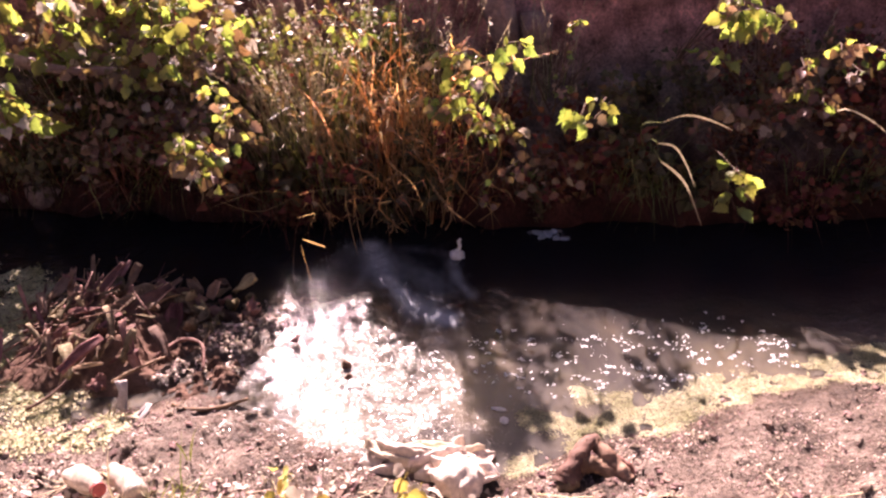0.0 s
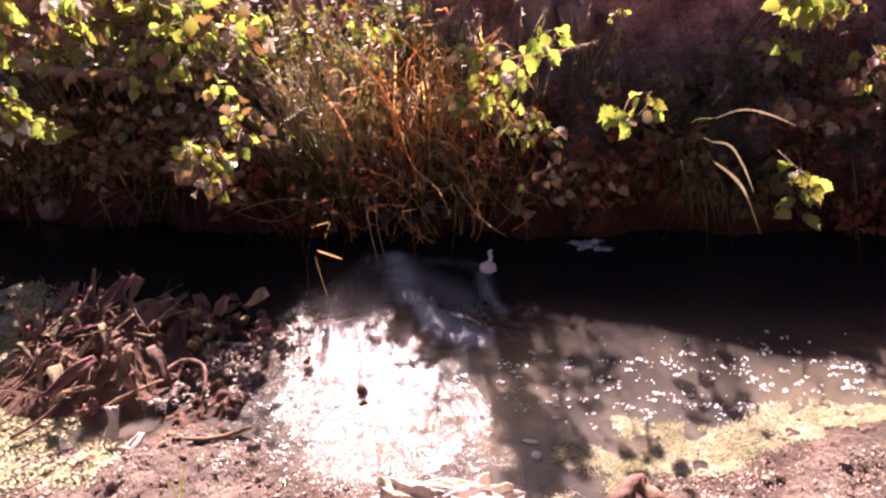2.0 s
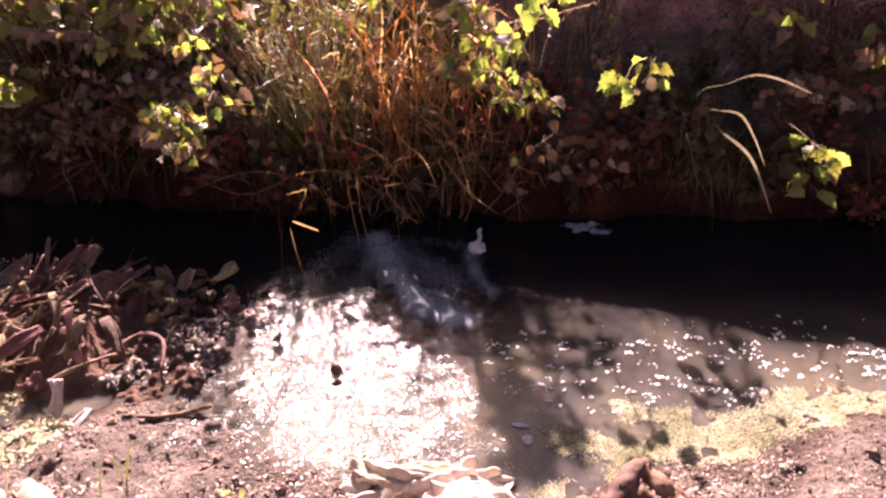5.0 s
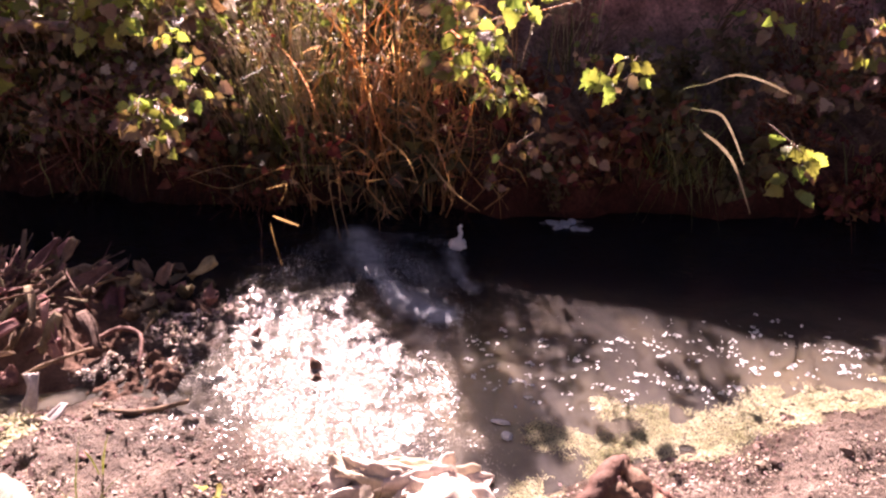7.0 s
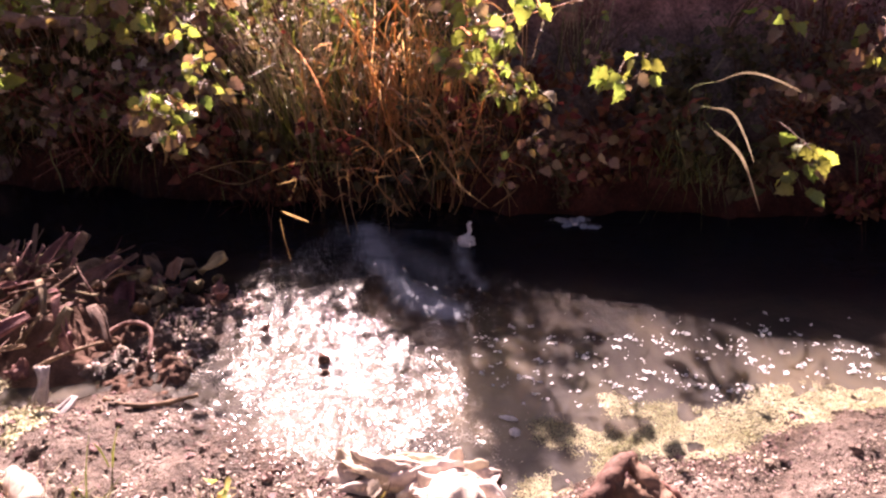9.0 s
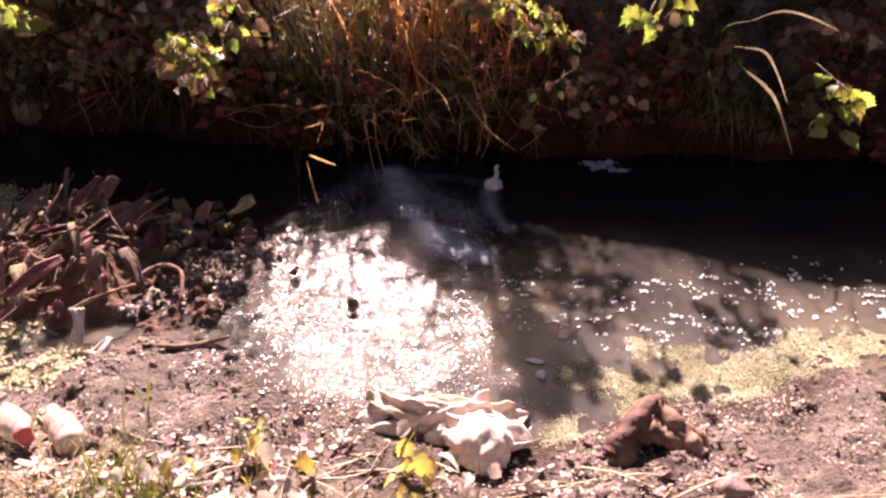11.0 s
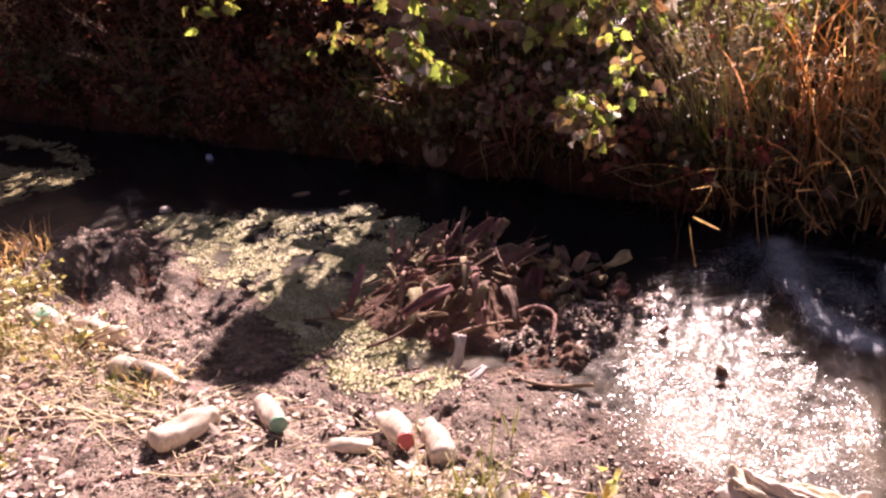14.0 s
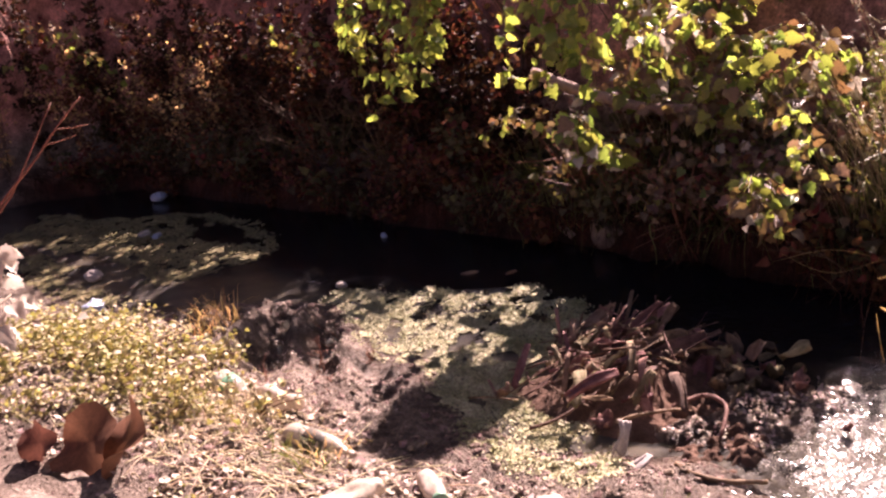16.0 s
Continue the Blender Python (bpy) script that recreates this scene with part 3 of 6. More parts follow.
# the big ones beside the dry grass
for bx, by, xs, zs, n, cnt in ((-2.2, 5.1, (-2.7, -1.95), (0.75, 1.3), 19, 20), (-1.7, 5.05, (-2.1, -1.4), (0.72, 1.28), 19, 20), (-1.2, 4.95, (-1.5, -1.1), (0.8, 1.12), 8, 20)):
    tops = [(r.uniform(*xs), r.uniform(4.3, 4.85), r.uniform(*zs)) for _ in range(n)]
    sprig(on_bank(bx, by), tops, cnt, 0.07, int(bx * -100), "dense " + YG, 0.3, 0.45, 0.1, 0.07, sets=SILVER)
tops = [(r.uniform(-2.1, -1.2), r.uniform(4.3, 4.6), r.uniform(0.47, 0.9)) for _ in range(15)]
sprig(on_bank(-1.5, 4.75), tops, 22, 0.05, 47, "dense shrub with dull pinkish-green leaves", 0.3, 0.75, 0.12, 0.08, sets=SILVER)
tops = [(r.uniform(-1.68, -1.12), r.uniform(4.5, 4.72), r.uniform(0.68, 1.05)) for _ in range(13)]
sprig(on_bank(-1.3, 4.75), tops, 20, 0.06, 48, "tall " + YG, 0.35, 0.5, 0.15, 0.07)
for bx, xs, zs in ((-1.95, (-2.35, -1.6), (0.3, 0.8)), (-1.35, (-1.65, -1.0), (0.28, 0.75))):
    tops = [(r.uniform(*xs), r.uniform(4.1, 4.4), r.uniform(*zs)) for _ in range(12)]
    sprig(on_bank(bx, 4.6), tops, 18, 0.042, int(bx * -200), "shaded shrub with dull brownish-green leaves", 0.2, 0.85, 0.1, 0.07)
sprig(on_bank(-1.35, 4.55), [(-1.16, 3.64, 0.55), (-1.22, 3.72, 0.63), (-1.1, 3.7, 0.64), (-1.3, 3.8, 0.6), (-1.08, 3.64, 0.52)], 12, 0.062, 51, "drooping " + YG, 0.5, 0.55, 0.12, sets=SILVER)
sprig(on_bank(-1.05, 4.5), [(-0.98, 3.6, 0.85), (-1.0, 3.7, 0.72), (-1.08, 3.75, 0.95)], 13, 0.055, 52, "slender " + YG, 0.4, 0.2, 0.1)
sprig(on_bank(0.1, 4.6), [(-0.05, 3.85, 1.05), (0.08, 3.9, 0.92), (-0.06, 3.8, 0.86), (0.02, 3.9, 0.78), (0.22, 3.95, 0.72), (0.27, 3.9, 0.62), (0.15, 3.85, 0.66)], 15, 0.055, 53, "bushy " + YG, 0.45, 0.3, 0.1)
sprig(on_bank(0.22, 4.62), [(0.3, 3.9, 1.1), (0.22, 3.9, 1.04)], 5, 0.075, 54, "single bright yellow-leaved sprig above the bank", 0.85, 0, 0)
sprig(on_bank(0.66, 4.7), [(0.67, 3.9, 0.81), (0.58, 3.9, 0.75), (0.62, 3.9, 0.72)], 5, 0.07, 55, "small sprig with large sunlit yellow-green leaves", 0.88, 0, 0.25)
sprig(on_bank(1.35, 4.6), [(1.28, 3.74, 0.36), (1.31, 3.76, 0.5), (1.3, 3.75, 0.43)], 7, 0.058, 56, "hanging sprig of yellow-green leaves over the water", 0.74, 0.12, 0.15, 0.02)
sprig(on_bank(1.2, 5.15), [(1.4, 4.4, 1.03), (1.48, 4.45, 0.98), (1.32, 4.4, 1.04), (1.56, 4.45, 1.05), (1.38, 4.4, 1.12), (1.34, 4.4, 0.84)], 14, 0.058, 57, "upright yellow-green leaved sapling on the bank", 0.65, 0.15, 0.08)
sprig(on_bank(1.85, 4.9), [(1.6, 4.1, 0.9), (1.75, 4.1, 0.98), (1.9, 4.15, 0.85), (1.7, 4.05, 0.72), (1.55, 4.1, 0.78), (2.0, 4.1, 0.95)], 16, 0.05, 58, "leafy green shrub with pale dry leaves", 0.35, 0.55, 0.2)
sprig(on_bank(1.55, 4.7), [(1.35, 4.2, 0.6), (1.55, 4.15, 0.55), (1.75, 4.15, 0.5), (1.2, 4.25, 0.55), (1.9, 4.15, 0.6)], 16, 0.05, 59, "shaded shrub with dull brownish-green leaves", 0.2, 0.9, 0.1)
sprig(on_bank(0.35, 4.5), [(0.1, 4.0, 0.22), (0.3, 4.0, 0.3), (0.45, 4.05, 0.28), (0.2, 4.0, 0.4), (0.55, 4.1, 0.35)], 14, 0.042, 60, "shaded low shrub with grey-green leaves over the water", 0.25, 0.85, 0.08)
# trailing strands further along the bank
for x0, z0, z1, nn, seed in ((-4.1, 1.6, 1.15, 3, 68), (-3.75, 1.55, 0.95, 5, 61), (-3.5, 1.5, 1.05, 5, 62), (-2.66, 1.45, 0.95, 3, 63), (-2.38, 1.38, 1.02, 4, 64)):
    rr = np.random.default_rng(seed)
    base = np.array((x0, 5.45, ground_z(x0, 5.45)))
    ob = thing("trailing_vine", pose(*base), "trailing vine with rows of bright yellow-green leaves", "vine", "trailing vines on the far bank")
    for _ in range(nn):
        xx, yy = x0 + rr.uniform(-0.13, 0.13) - base[0], 4.3 + rr.uniform(-0.1, 0.1) - base[1]
        top, low = z0 + 0.1 - base[2], z1 + rr.uniform(-0.1, 0.15) - base[2]
        leafy_stem(ob, [(0, 0, -0.02), (xx * 0.6, yy * 0.6, top + 0.08), (xx, yy * 0.97, top - 0.1), (xx, yy, low)], 20, 0.07, rr, 0.55, 0.06, 0.05, 0.015)
tops = [(r.uniform(-3.05, -1.5), r.uniform(4.95, 5.3), r.uniform(1.15, 1.55)) for _ in range(17)]
sprig(on_bank(-2.2, 5.4), tops, 20, 0.074, 49, "tall " + YG, 0.4, 0.35, 0.1, 0.08, sets=SILVER)
sprig(on_bank(-2.5, 4.75), [(-2.3, 4.1, 0.72), (-2.1, 4.1, 0.66), (-2.4, 4.15, 0.6), (-2.6, 4.2, 0.5)], 14, 0.06, 65, "low dull-green shrub with a few bright leaves", 0.45, 0.6, 0.12)
sprig(on_bank(-2.95, 4.9), [(-2.8, 4.25, 0.85), (-2.95, 4.3, 0.78), (-3.1, 4.3, 0.7), (-2.6, 4.3, 0.75)], 13, 0.05, 69, "low dull-green shrub with a few bright leaves", 0.45, 0.65, 0.12)
sprig(on_bank(-5.2, 5.2), [(-5.0, 4.4, 1.45), (-5.3, 4.5, 1.35), (-5.6, 4.5, 1.25), (-4.7, 4.4, 1.35)], 12, 0.055, 66, "sparse shrub with yellowing leaves", 0.5, 0.5, 0.15)
sprig(on_bank(-8.0, 4.9), [(-8.2, 4.4, 1.6), (-8.6, 4.2, 1.7), (-7.8, 4.3, 1.4), (-8.3, 4.3, 1.2), (-8.8, 4.0, 1.4)], 18, 0.07, 67, "tall shrub with yellowing leaves", 0.4, 0.4, 0.1)

sprig(on_bank(-2.45, 4.7), [(-2.24, 4.05, 0.86), (-2.32, 4.05, 0.78), (-2.12, 4.0, 0.72), (-2.2, 4.0, 0.78), (-2.1, 4.02, 0.66), (-2.04, 4.03, 0.68), (-2.26, 4.05, 0.66)], 12, 0.072, 261, "leaning shrub with silvery and yellow-green leaves", 0.62, 0.15, 0.38, 0.03, sets=SILVER)
sprig(on_bank(-1.5, 4.5), [(-1.3, 3.9, 0.54), (-1.36, 3.92, 0.48), (-1.24, 3.88, 0.5)], 8, 0.06, 262, "leaning shrub with silvery and yellow-green leaves", 0.6, 0.5, 0.15, 0.03, sets=SILVER)

# dry orange grass in the middle of the bank
def dry_clump(x, y, stalks, length, lean, seed, label, mat, kinked=0.45, radius=0.07, heads=8, drift=(0, -0.25)):
    """A tangled clump: each stalk is a part, some snapped over, with narrow dry leaves along them."""
    r = np.random.default_rng(seed)
    ob = thing("dry_grass_clump", pose(*on_bank(x, y)), label, "grass", "dry grass clumps")
    leaves, ears = Soup(), Soup()
    for k in range(stalks):
        p = np.array((r.normal(0, radius), r.normal(0, radius * 0.6), -0.03))
        d = unit((r.normal(0, lean) + drift[0], r.normal(0, lean * 0.7) + drift[1], 1))
        L = r.uniform(*length)
        side = r.normal(0, 0.07, 3)
        mid = p + d * L * 0.5 + side * L
        if r.uniform() < kinked:
            knee = p + d * L * r.uniform(0.55, 0.8) + side * L * 0.6
            d2 = unit((r.normal(0, 0.8), r.normal(-0.3, 0.5), r.uniform(-0.9, 0.35)))
            pts = [p, mid * 0.9 + p * 0.1, knee, knee + d2 * 0.03, knee + d2 * L * r.uniform(0.15, 0.38)]
        else:
            bow = r.normal(0, 0.16, 3) * (1, 0.7, 0.2)
            pts = [p, mid, p + d * L * 0.8 + side * L * 0.5 + bow * L * 0.5, p + d * L * 0.97 + bow * L * 1.3]
        line = spline(pts, 12)
        v, f = tube(line, r.uniform(0.0026, 0.0052), 0.0014, 4)
        part("stalk", poly(v, f), mat, ob)
        for _ in range(int(r.integers(2, 5))):
            q = line[int(r.integers(3, 11))]
            o = unit((r.normal(0, 0.7), r.normal(-0.2, 0.5), r.uniform(-0.1, 1.0)))
            n = r.uniform(0.06, 0.2)
            fall = r.uniform(0.2, 1.2)
            w = np.array((r.normal(), r.normal() * 0.4, r.normal() * 0.6))
            w = unit(w) * r.uniform(0.002, 0.0065)
            vs = []
            for t in (0, 0.25, 0.5, 0.75, 1.0):
                c = q + o * n * t - np.array((0, 0, 1)) * n * fall * t * t + r.normal(0, 0.004, 3)
                ww = w * (1.05 - t)
                vs += [c - ww, c + ww]
            leaves.add(vs, [(2 * i, 2 * i + 1, 2 * i + 3, 2 * i + 2) for i in range(4)])
        if k < heads:
            tip, ax = line[-1], unit(line[-1] - line[-3])
            for i in range(22):
                q = tip - ax * 0.005 * i
                o = unit(r.normal(0, 1, 3) + ax * 0.8) * r.uniform(0.01, 0.028)
                sd = unit(np.cross(o, ax)) * 0.0025
                ears.add([q - sd, q + sd, q + o], [(0, 1, 2)])
    tagged(part("dry_foliage", leaves.mesh(), mat, ob), kind="stuff")
    if heads:
        tagged(part("seed_head_spray", ears.mesh(), M_STRAW, ob, "bristly straw-coloured seed heads"), kind="stuff")
    return ob


UP = "tall tangled dry orange grass clump on the bank"
LOW = "bent dry orange grass drooping to the water"
for k, (x, y, n, lo, hi, lean, mat) in enumerate((
    (-0.42, 4.42, 20, 0.65, 1.1, 0.09, M_GRASS_DRY), (-0.2, 4.44, 18, 0.6, 1.05, 0.09, M_STRAW_WARM), (-0.3, 4.45, 14, 0.8, 1.25, 0.12, M_GRASS_DRY),
    (-0.08, 4.36, 18, 0.45, 0.9, 0.2, M_GRASS_DRY), (-0.62, 4.4, 18, 0.4, 0.9, 0.22, M_STRAW_WARM))):
    dry_clump(x, y, n, (lo, hi), lean, 70 + k, UP, mat, 0.22, 0.05)
for k, (x, y, n, lo, hi) in enumerate(((-0.55, 4.3, 8, 0.25, 0.55), (-0.12, 4.28, 14, 0.4, 0.8), (-0.75, 4.3, 5, 0.2, 0.5), (0.03, 4.36, 5, 0.3, 0.55))):
    dry_clump(x, y, n, (lo, hi), 0.38, 470 + k, LOW, M_GRASS_DRY, 0.6, 0.09, 3, (0.05, -0.4))
for k, (x, y, n, lo, hi) in enumerate(((-0.42, 4.48, 26, 0.5, 0.95), (-0.22, 4.48, 26, 0.45, 0.95), (-0.6, 4.5, 8, 0.35, 0.7))):
    grass_tuft("dry_grass_clump", pose(*on_bank(x, y)), n, (lo, hi), 0.13, 0.014, M_GRASS_DRY, 570 + k, UP, 0.45, (0.1, 0.06), 8, "dry grass clumps", (0, -0.6, 0))
for k, (x, y, n) in enumerate(((-0.85, 4.5, 60), (-0.6, 4.6, 60), (-0.95, 4.75, 60), (-0.35, 4.75, 40), (-0.75, 4.95, 60), (-0.5, 5.0, 50), (-0.2, 5.0, 30))):
    grass_tuft("green_grass_clump", pose(*on_bank(x, y)), n, (0.35, 0.75), 0.22, 0.011, M_GRASS, 80 + k, "grey-green grass with pale seed heads", 0.6, (0.12, 0.06), 22, "green grass clumps on the bank")
for k, (x, y, n, lo, hi) in enumerate(((-0.7, 4.42, 22, 0.6, 1.0), (-0.85, 4.6, 22, 0.6, 1.05), (-0.6, 4.7, 22, 0.7, 1.1), (-0.02, 4.55, 14, 0.6, 0.95), (-1.0, 4.5, 16, 0.4, 0.8))):
    grass_tuft("green_grass_clump", pose(*on_bank(x, y)), n, (lo, hi), 0.24, 0.009, M_GRASS, 580 + k, "tall airy grass with pale bristly seed heads", 0.6, (0.12, 0.07), 40, "green grass clumps on the bank")
for k, (x, y, n) in enumerate(((1.0, 4.4, 90), (1.9, 4.45, 40), (-1.7, 4.5, 90), (-2.2, 4.6, 80), (-2.9, 4.6, 60), (-3.4, 4.65, 40))):
    grass_tuft("drooping_grass", pose(*on_bank(x, y)), n, (0.3, 0.6), 0.3, 0.009, M_GRASS, 90 + k, "dark green grass drooping to the water", 1.1, (0.1, 0.05), 0, "drooping grass at the waterline")
for k, (x, y, n) in enumerate(((-1.05, 4.36, 60), (-0.9, 4.32, 50), (-1.6, 4.45, 60), (-2.0, 4.5, 60), (1.75, 4.4, 50), (-2.6, 4.5, 60), (0.25, 4.36, 40))):
    grass_tuft("brown_grass", pose(*on_bank(x, y)), n, (0.2, 0.5), 0.35, 0.007, M_WEED_DRY, 100 + k, "withered brown grass hanging over the water", 1.2, (0.12, 0.04), 0, "withered grass at the waterline")

# single arching blades and bent stalks over the water
def strand(parent, pts, width, mat, name="blade"):
    line = spline(pts, 12)
    side = np.array((0.5, 0.1, 0.85)) * width / 2
    vs = []
    for k, p in enumerate(line):
        w = math.sin(math.pi * (0.12 + 0.86 * k / 11)) ** 0.7
        vs += [p - side * w, p + side * w]
    part(name, poly(vs, [(2 * k, 2 * k + 1, 2 * k + 3, 2 * k + 2) for k in range(11)]), mat, parent)


ob = thing("arching_grass", pose(*on_bank(1.0, 4.4)), "few long grass blades arching over the water, coloured pale where sunlit", "grass")
o = np.array(on_bank(1.0, 4.4))
# Sunlight is in the colours: arcs pale straw, lower lengths dark green.
for pts, w, mat in (
    ([(0.95, 4.4, 0.3), (0.85, 4.1, 0.62), (0.9, 3.82, 0.75)], 0.005, M_GRASS), ([(0.9, 3.82, 0.75), (0.99, 3.8, 0.79), (1.09, 3.8, 0.77), (1.2, 3.8, 0.72)], 0.009, M_STRAW),
    ([(0.98, 4.4, 0.3), (0.9, 4.1, 0.55), (0.89, 3.82, 0.65)], 0.005, M_GRASS), ([(0.89, 3.82, 0.65), (0.96, 3.8, 0.64), (1.02, 3.8, 0.55), (1.07, 3.8, 0.44)], 0.01, M_STRAW),
    ([(1.0, 4.4, 0.3), (0.92, 4.1, 0.5), (0.91, 3.82, 0.56)], 0.005, M_GRASS), ([(0.91, 3.82, 0.56), (0.98, 3.8, 0.51), (1.04, 3.8, 0.43), (1.12, 3.8, 0.24)], 0.013, M_STRAW),
    ([(0.9, 4.35, 0.15), (0.8, 4.0, 0.5), (0.85, 3.9, 0.31), (0.83, 3.9, 0.14)], 0.005, M_GRASS), ([(0.93, 4.1, 0.7), (0.98, 4.0, 0.84)], 0.008, M_GRASS),
    ([(1.8, 4.4, 0.5), (1.75, 4.05, 0.72), (1.85, 3.95, 0.7), (1.95, 3.95, 0.62)], 0.008, M_STRAW)):
    strand(ob, [np.array(p) + (0.035, 0, 0) - o for p in pts], w, mat)
sprig(on_bank(0.48, 4.72), [(0.62, 4.55, 1.02), (0.5, 4.58, 0.62)], 34, 0.026, 281, "slender feathery green weed on the bank", 0.25, 0.3, 0.3, 0.012, "feathery_weed", 0.003)
sprig(on_bank(-0.62, 4.72), [(-0.63, 4.5, 1.02), (-0.74, 4.42, 0.9), (-0.5, 4.5, 0.98), (-0.58, 4.45, 0.84)], 8, 0.05, 282, "green sprig with toothed sunlit leaves among dry grass", 0.6, 0.1, 0.15, 0.03)
ob = thing("bent_stalks", pose(*on_bank(-0.6, 4.3)), "bent dry stalks with pale tips over the water", "grass")
o = np.array(on_bank(-0.6, 4.3))
for pts, w, mat in (
    ([(-0.45, 4.25, 0.42), (-0.5, 3.9, 0.48), (-0.6, 3.6, 0.435), (-0.612, 3.56, 0.43), (-0.62, 3.56, 0.425)], 0.002, M_STEM), ([(-0.612, 3.56, 0.43), (-0.62, 3.56, 0.4), (-0.655, 3.56, 0.33), (-0.693, 3.56, 0.268)], 0.0055, M_STRAW_WARM),
    ([(-0.612, 3.56, 0.43), (-0.65, 3.555, 0.42), (-0.69, 3.555, 0.407)], 0.0035, M_STRAW_WARM), ([(-0.68, 3.56, 0.295), (-0.63, 3.56, 0.275), (-0.579, 3.56, 0.255)], 0.009, M_STRAW_WARM),
    ([(-0.69, 3.555, 0.405), (-0.715, 3.555, 0.31), (-0.735, 3.555, 0.2), (-0.75, 3.555, 0.03)], 0.0025, M_STEM), ([(-0.693, 3.56, 0.268), (-0.685, 3.56, 0.19), (-0.666, 3.56, 0.075)], 0.0035, M_STRAW_WARM),
    ([(-0.8, 4.3, 0.15), (-1.0, 4.05, 0.3), (-1.25, 3.98, 0.24)], 0.004, M_STRAW_WARM), ([(-0.5, 4.3, 0.2), (-0.75, 4.05, 0.3), (-1.0, 3.98, 0.22), (-1.2, 3.95, 0.3)], 0.004, M_STRAW_WARM),
    ([(-0.5, 4.3, 0.3), (-0.55, 4.0, 0.34), (-0.527, 3.9, 0.21), (-0.5, 3.88, 0.03)], 0.008, M_GRASS_DRY), ([(-0.42, 4.3, 0.3), (-0.5, 4.0, 0.36), (-0.49, 3.9, 0.2), (-0.46, 3.88, 0.05)], 0.006, M_GRASS_DRY),
    ([(-0.3, 4.25, 0.3), (-0.35, 4.0, 0.34), (-0.33, 3.9, 0.05)], 0.006, M_GRASS_DRY), ([(-0.4, 4.3, 0.42), (-0.3, 3.95, 0.48), (-0.205, 3.9, 0.413), (-0.156, 3.9, 0.28)], 0.006, M_STRAW_WARM),
    ([(-0.2, 4.3, 0.3), (-0.08, 3.95, 0.32), (0.0, 3.9, 0.25), (0.096, 3.9, 0.177)], 0.008, M_STRAW_WARM), ([(-0.2, 4.3, 0.3), (-0.1, 4.0, 0.45), (0.0, 3.9, 0.2)], 0.007, M_GRASS_DRY),
    ([(-0.15, 4.3, 0.3), (-0.13, 3.98, 0.36), (-0.16, 3.9, 0.1)], 0.006, M_GRASS_DRY)):
    strand(ob, [np.array(p) - o for p in pts], w, mat, "stalk")

def fringe(x0, x1, n, mat, seed, label, top=0.36):
    """A hanging fringe of roots and grass along the foot of the bank."""
    r = np.random.default_rng(seed)
    s = Soup()
    for _ in range(n):
        x = r.uniform(x0, x1)
        y = float(far_shore(x)) + r.uniform(0.02, 0.25)
        p = np.array((x, y, ground_z(x, y) + r.uniform(0, 0.05)))
        L = r.uniform(0.03, top) * (0.35 + 0.9 * abs(math.sin(4.3 * x + math.sin(9.1 * x))))
        q = p + np.array((r.normal(0, 0.05), -r.uniform(0.06, 0.2), r.uniform(0.0, 0.1)))
        e = np.array((q[0] + r.normal(0, 0.05), q[1] - r.uniform(0.0, 0.09), max(0.01, q[2] - L)))
        line = spline([p, q, (q + e) / 2 + r.normal(0, 0.012, 3), e], 7)
        w = r.uniform(0.002, 0.006)
        a = r.uniform(0, math.pi)
        side = np.array((math.cos(a), math.sin(a), 0.2)) * w
        vs = []
        for k, c in enumerate(line):
            vs += [c - side * (1 - 0.12 * k), c + side * (1 - 0.12 * k)]
        s.add(vs, [(2 * k, 2 * k + 1, 2 * k + 3, 2 * k + 2) for k in range(6)])
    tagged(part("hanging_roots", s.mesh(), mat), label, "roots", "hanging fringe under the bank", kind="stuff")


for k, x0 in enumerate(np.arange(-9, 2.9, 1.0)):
    fringe(x0, x0 + 1.0, 130 if x0 < 0 else 40, M_ROOTLET_SHADE, 430 + k, "brown roots and dead grass hanging under the bank")
    if -3.5 < x0 < 0:
        fringe(x0, x0 + 1.0, 30, M_GRASS, 450 + k, "dark green grass hanging under the bank", 0.28)

# low weeds that cover the bank
protos = [weed_plant(120 + k, lab, mt, n, h, w, sz) for k, (lab, mt, n, h, w, sz) in enumerate((
    ("dull green weed with small leaves in shade", M_WEED, 170, 0.35, 0.2, (0.02, 0.045)),
    ("brown withered weed in shade", M_WEED_DRY, 150, 0.4, 0.2, (0.015, 0.035)),
    ("broad-leaved green weed in shade", M_WEED, 90, 0.25, 0.22, (0.04, 0.075)),
    ("withered brown weed with curled leaves", M_WEED_DRY, 120, 0.3, 0.25, (0.03, 0.06)),
))]
r = np.random.default_rng(5)
spots = []
for x in np.arange(-8.5, 3.2, 0.17):
    for band in (0, 1, 2):
        y = far_shore(x) + (0.06, 0.34, 0.66)[band] + r.uniform(-0.1, 0.1)
        if band == 2 and 0.3 < x < 1.5 and r.uniform() < 0.6:
            continue
        spots.append((x + r.uniform(-0.09, 0.09), y))
for k, (x, y) in enumerate(spots):
    m = pose(*on_bank(x, y), r.uniform(-15, 25), r.uniform(-12, 12), r.uniform(-70, 70)) @ Matrix.Diagonal((*[r.uniform(0.7, 1.25)] * 3, 1))
    p = protos[int(r.integers(4))]
    if k < 4:
        protos[k].matrix_basis = m
    else:
        c = copy_thing(p, m)
        c.matrix_basis = m

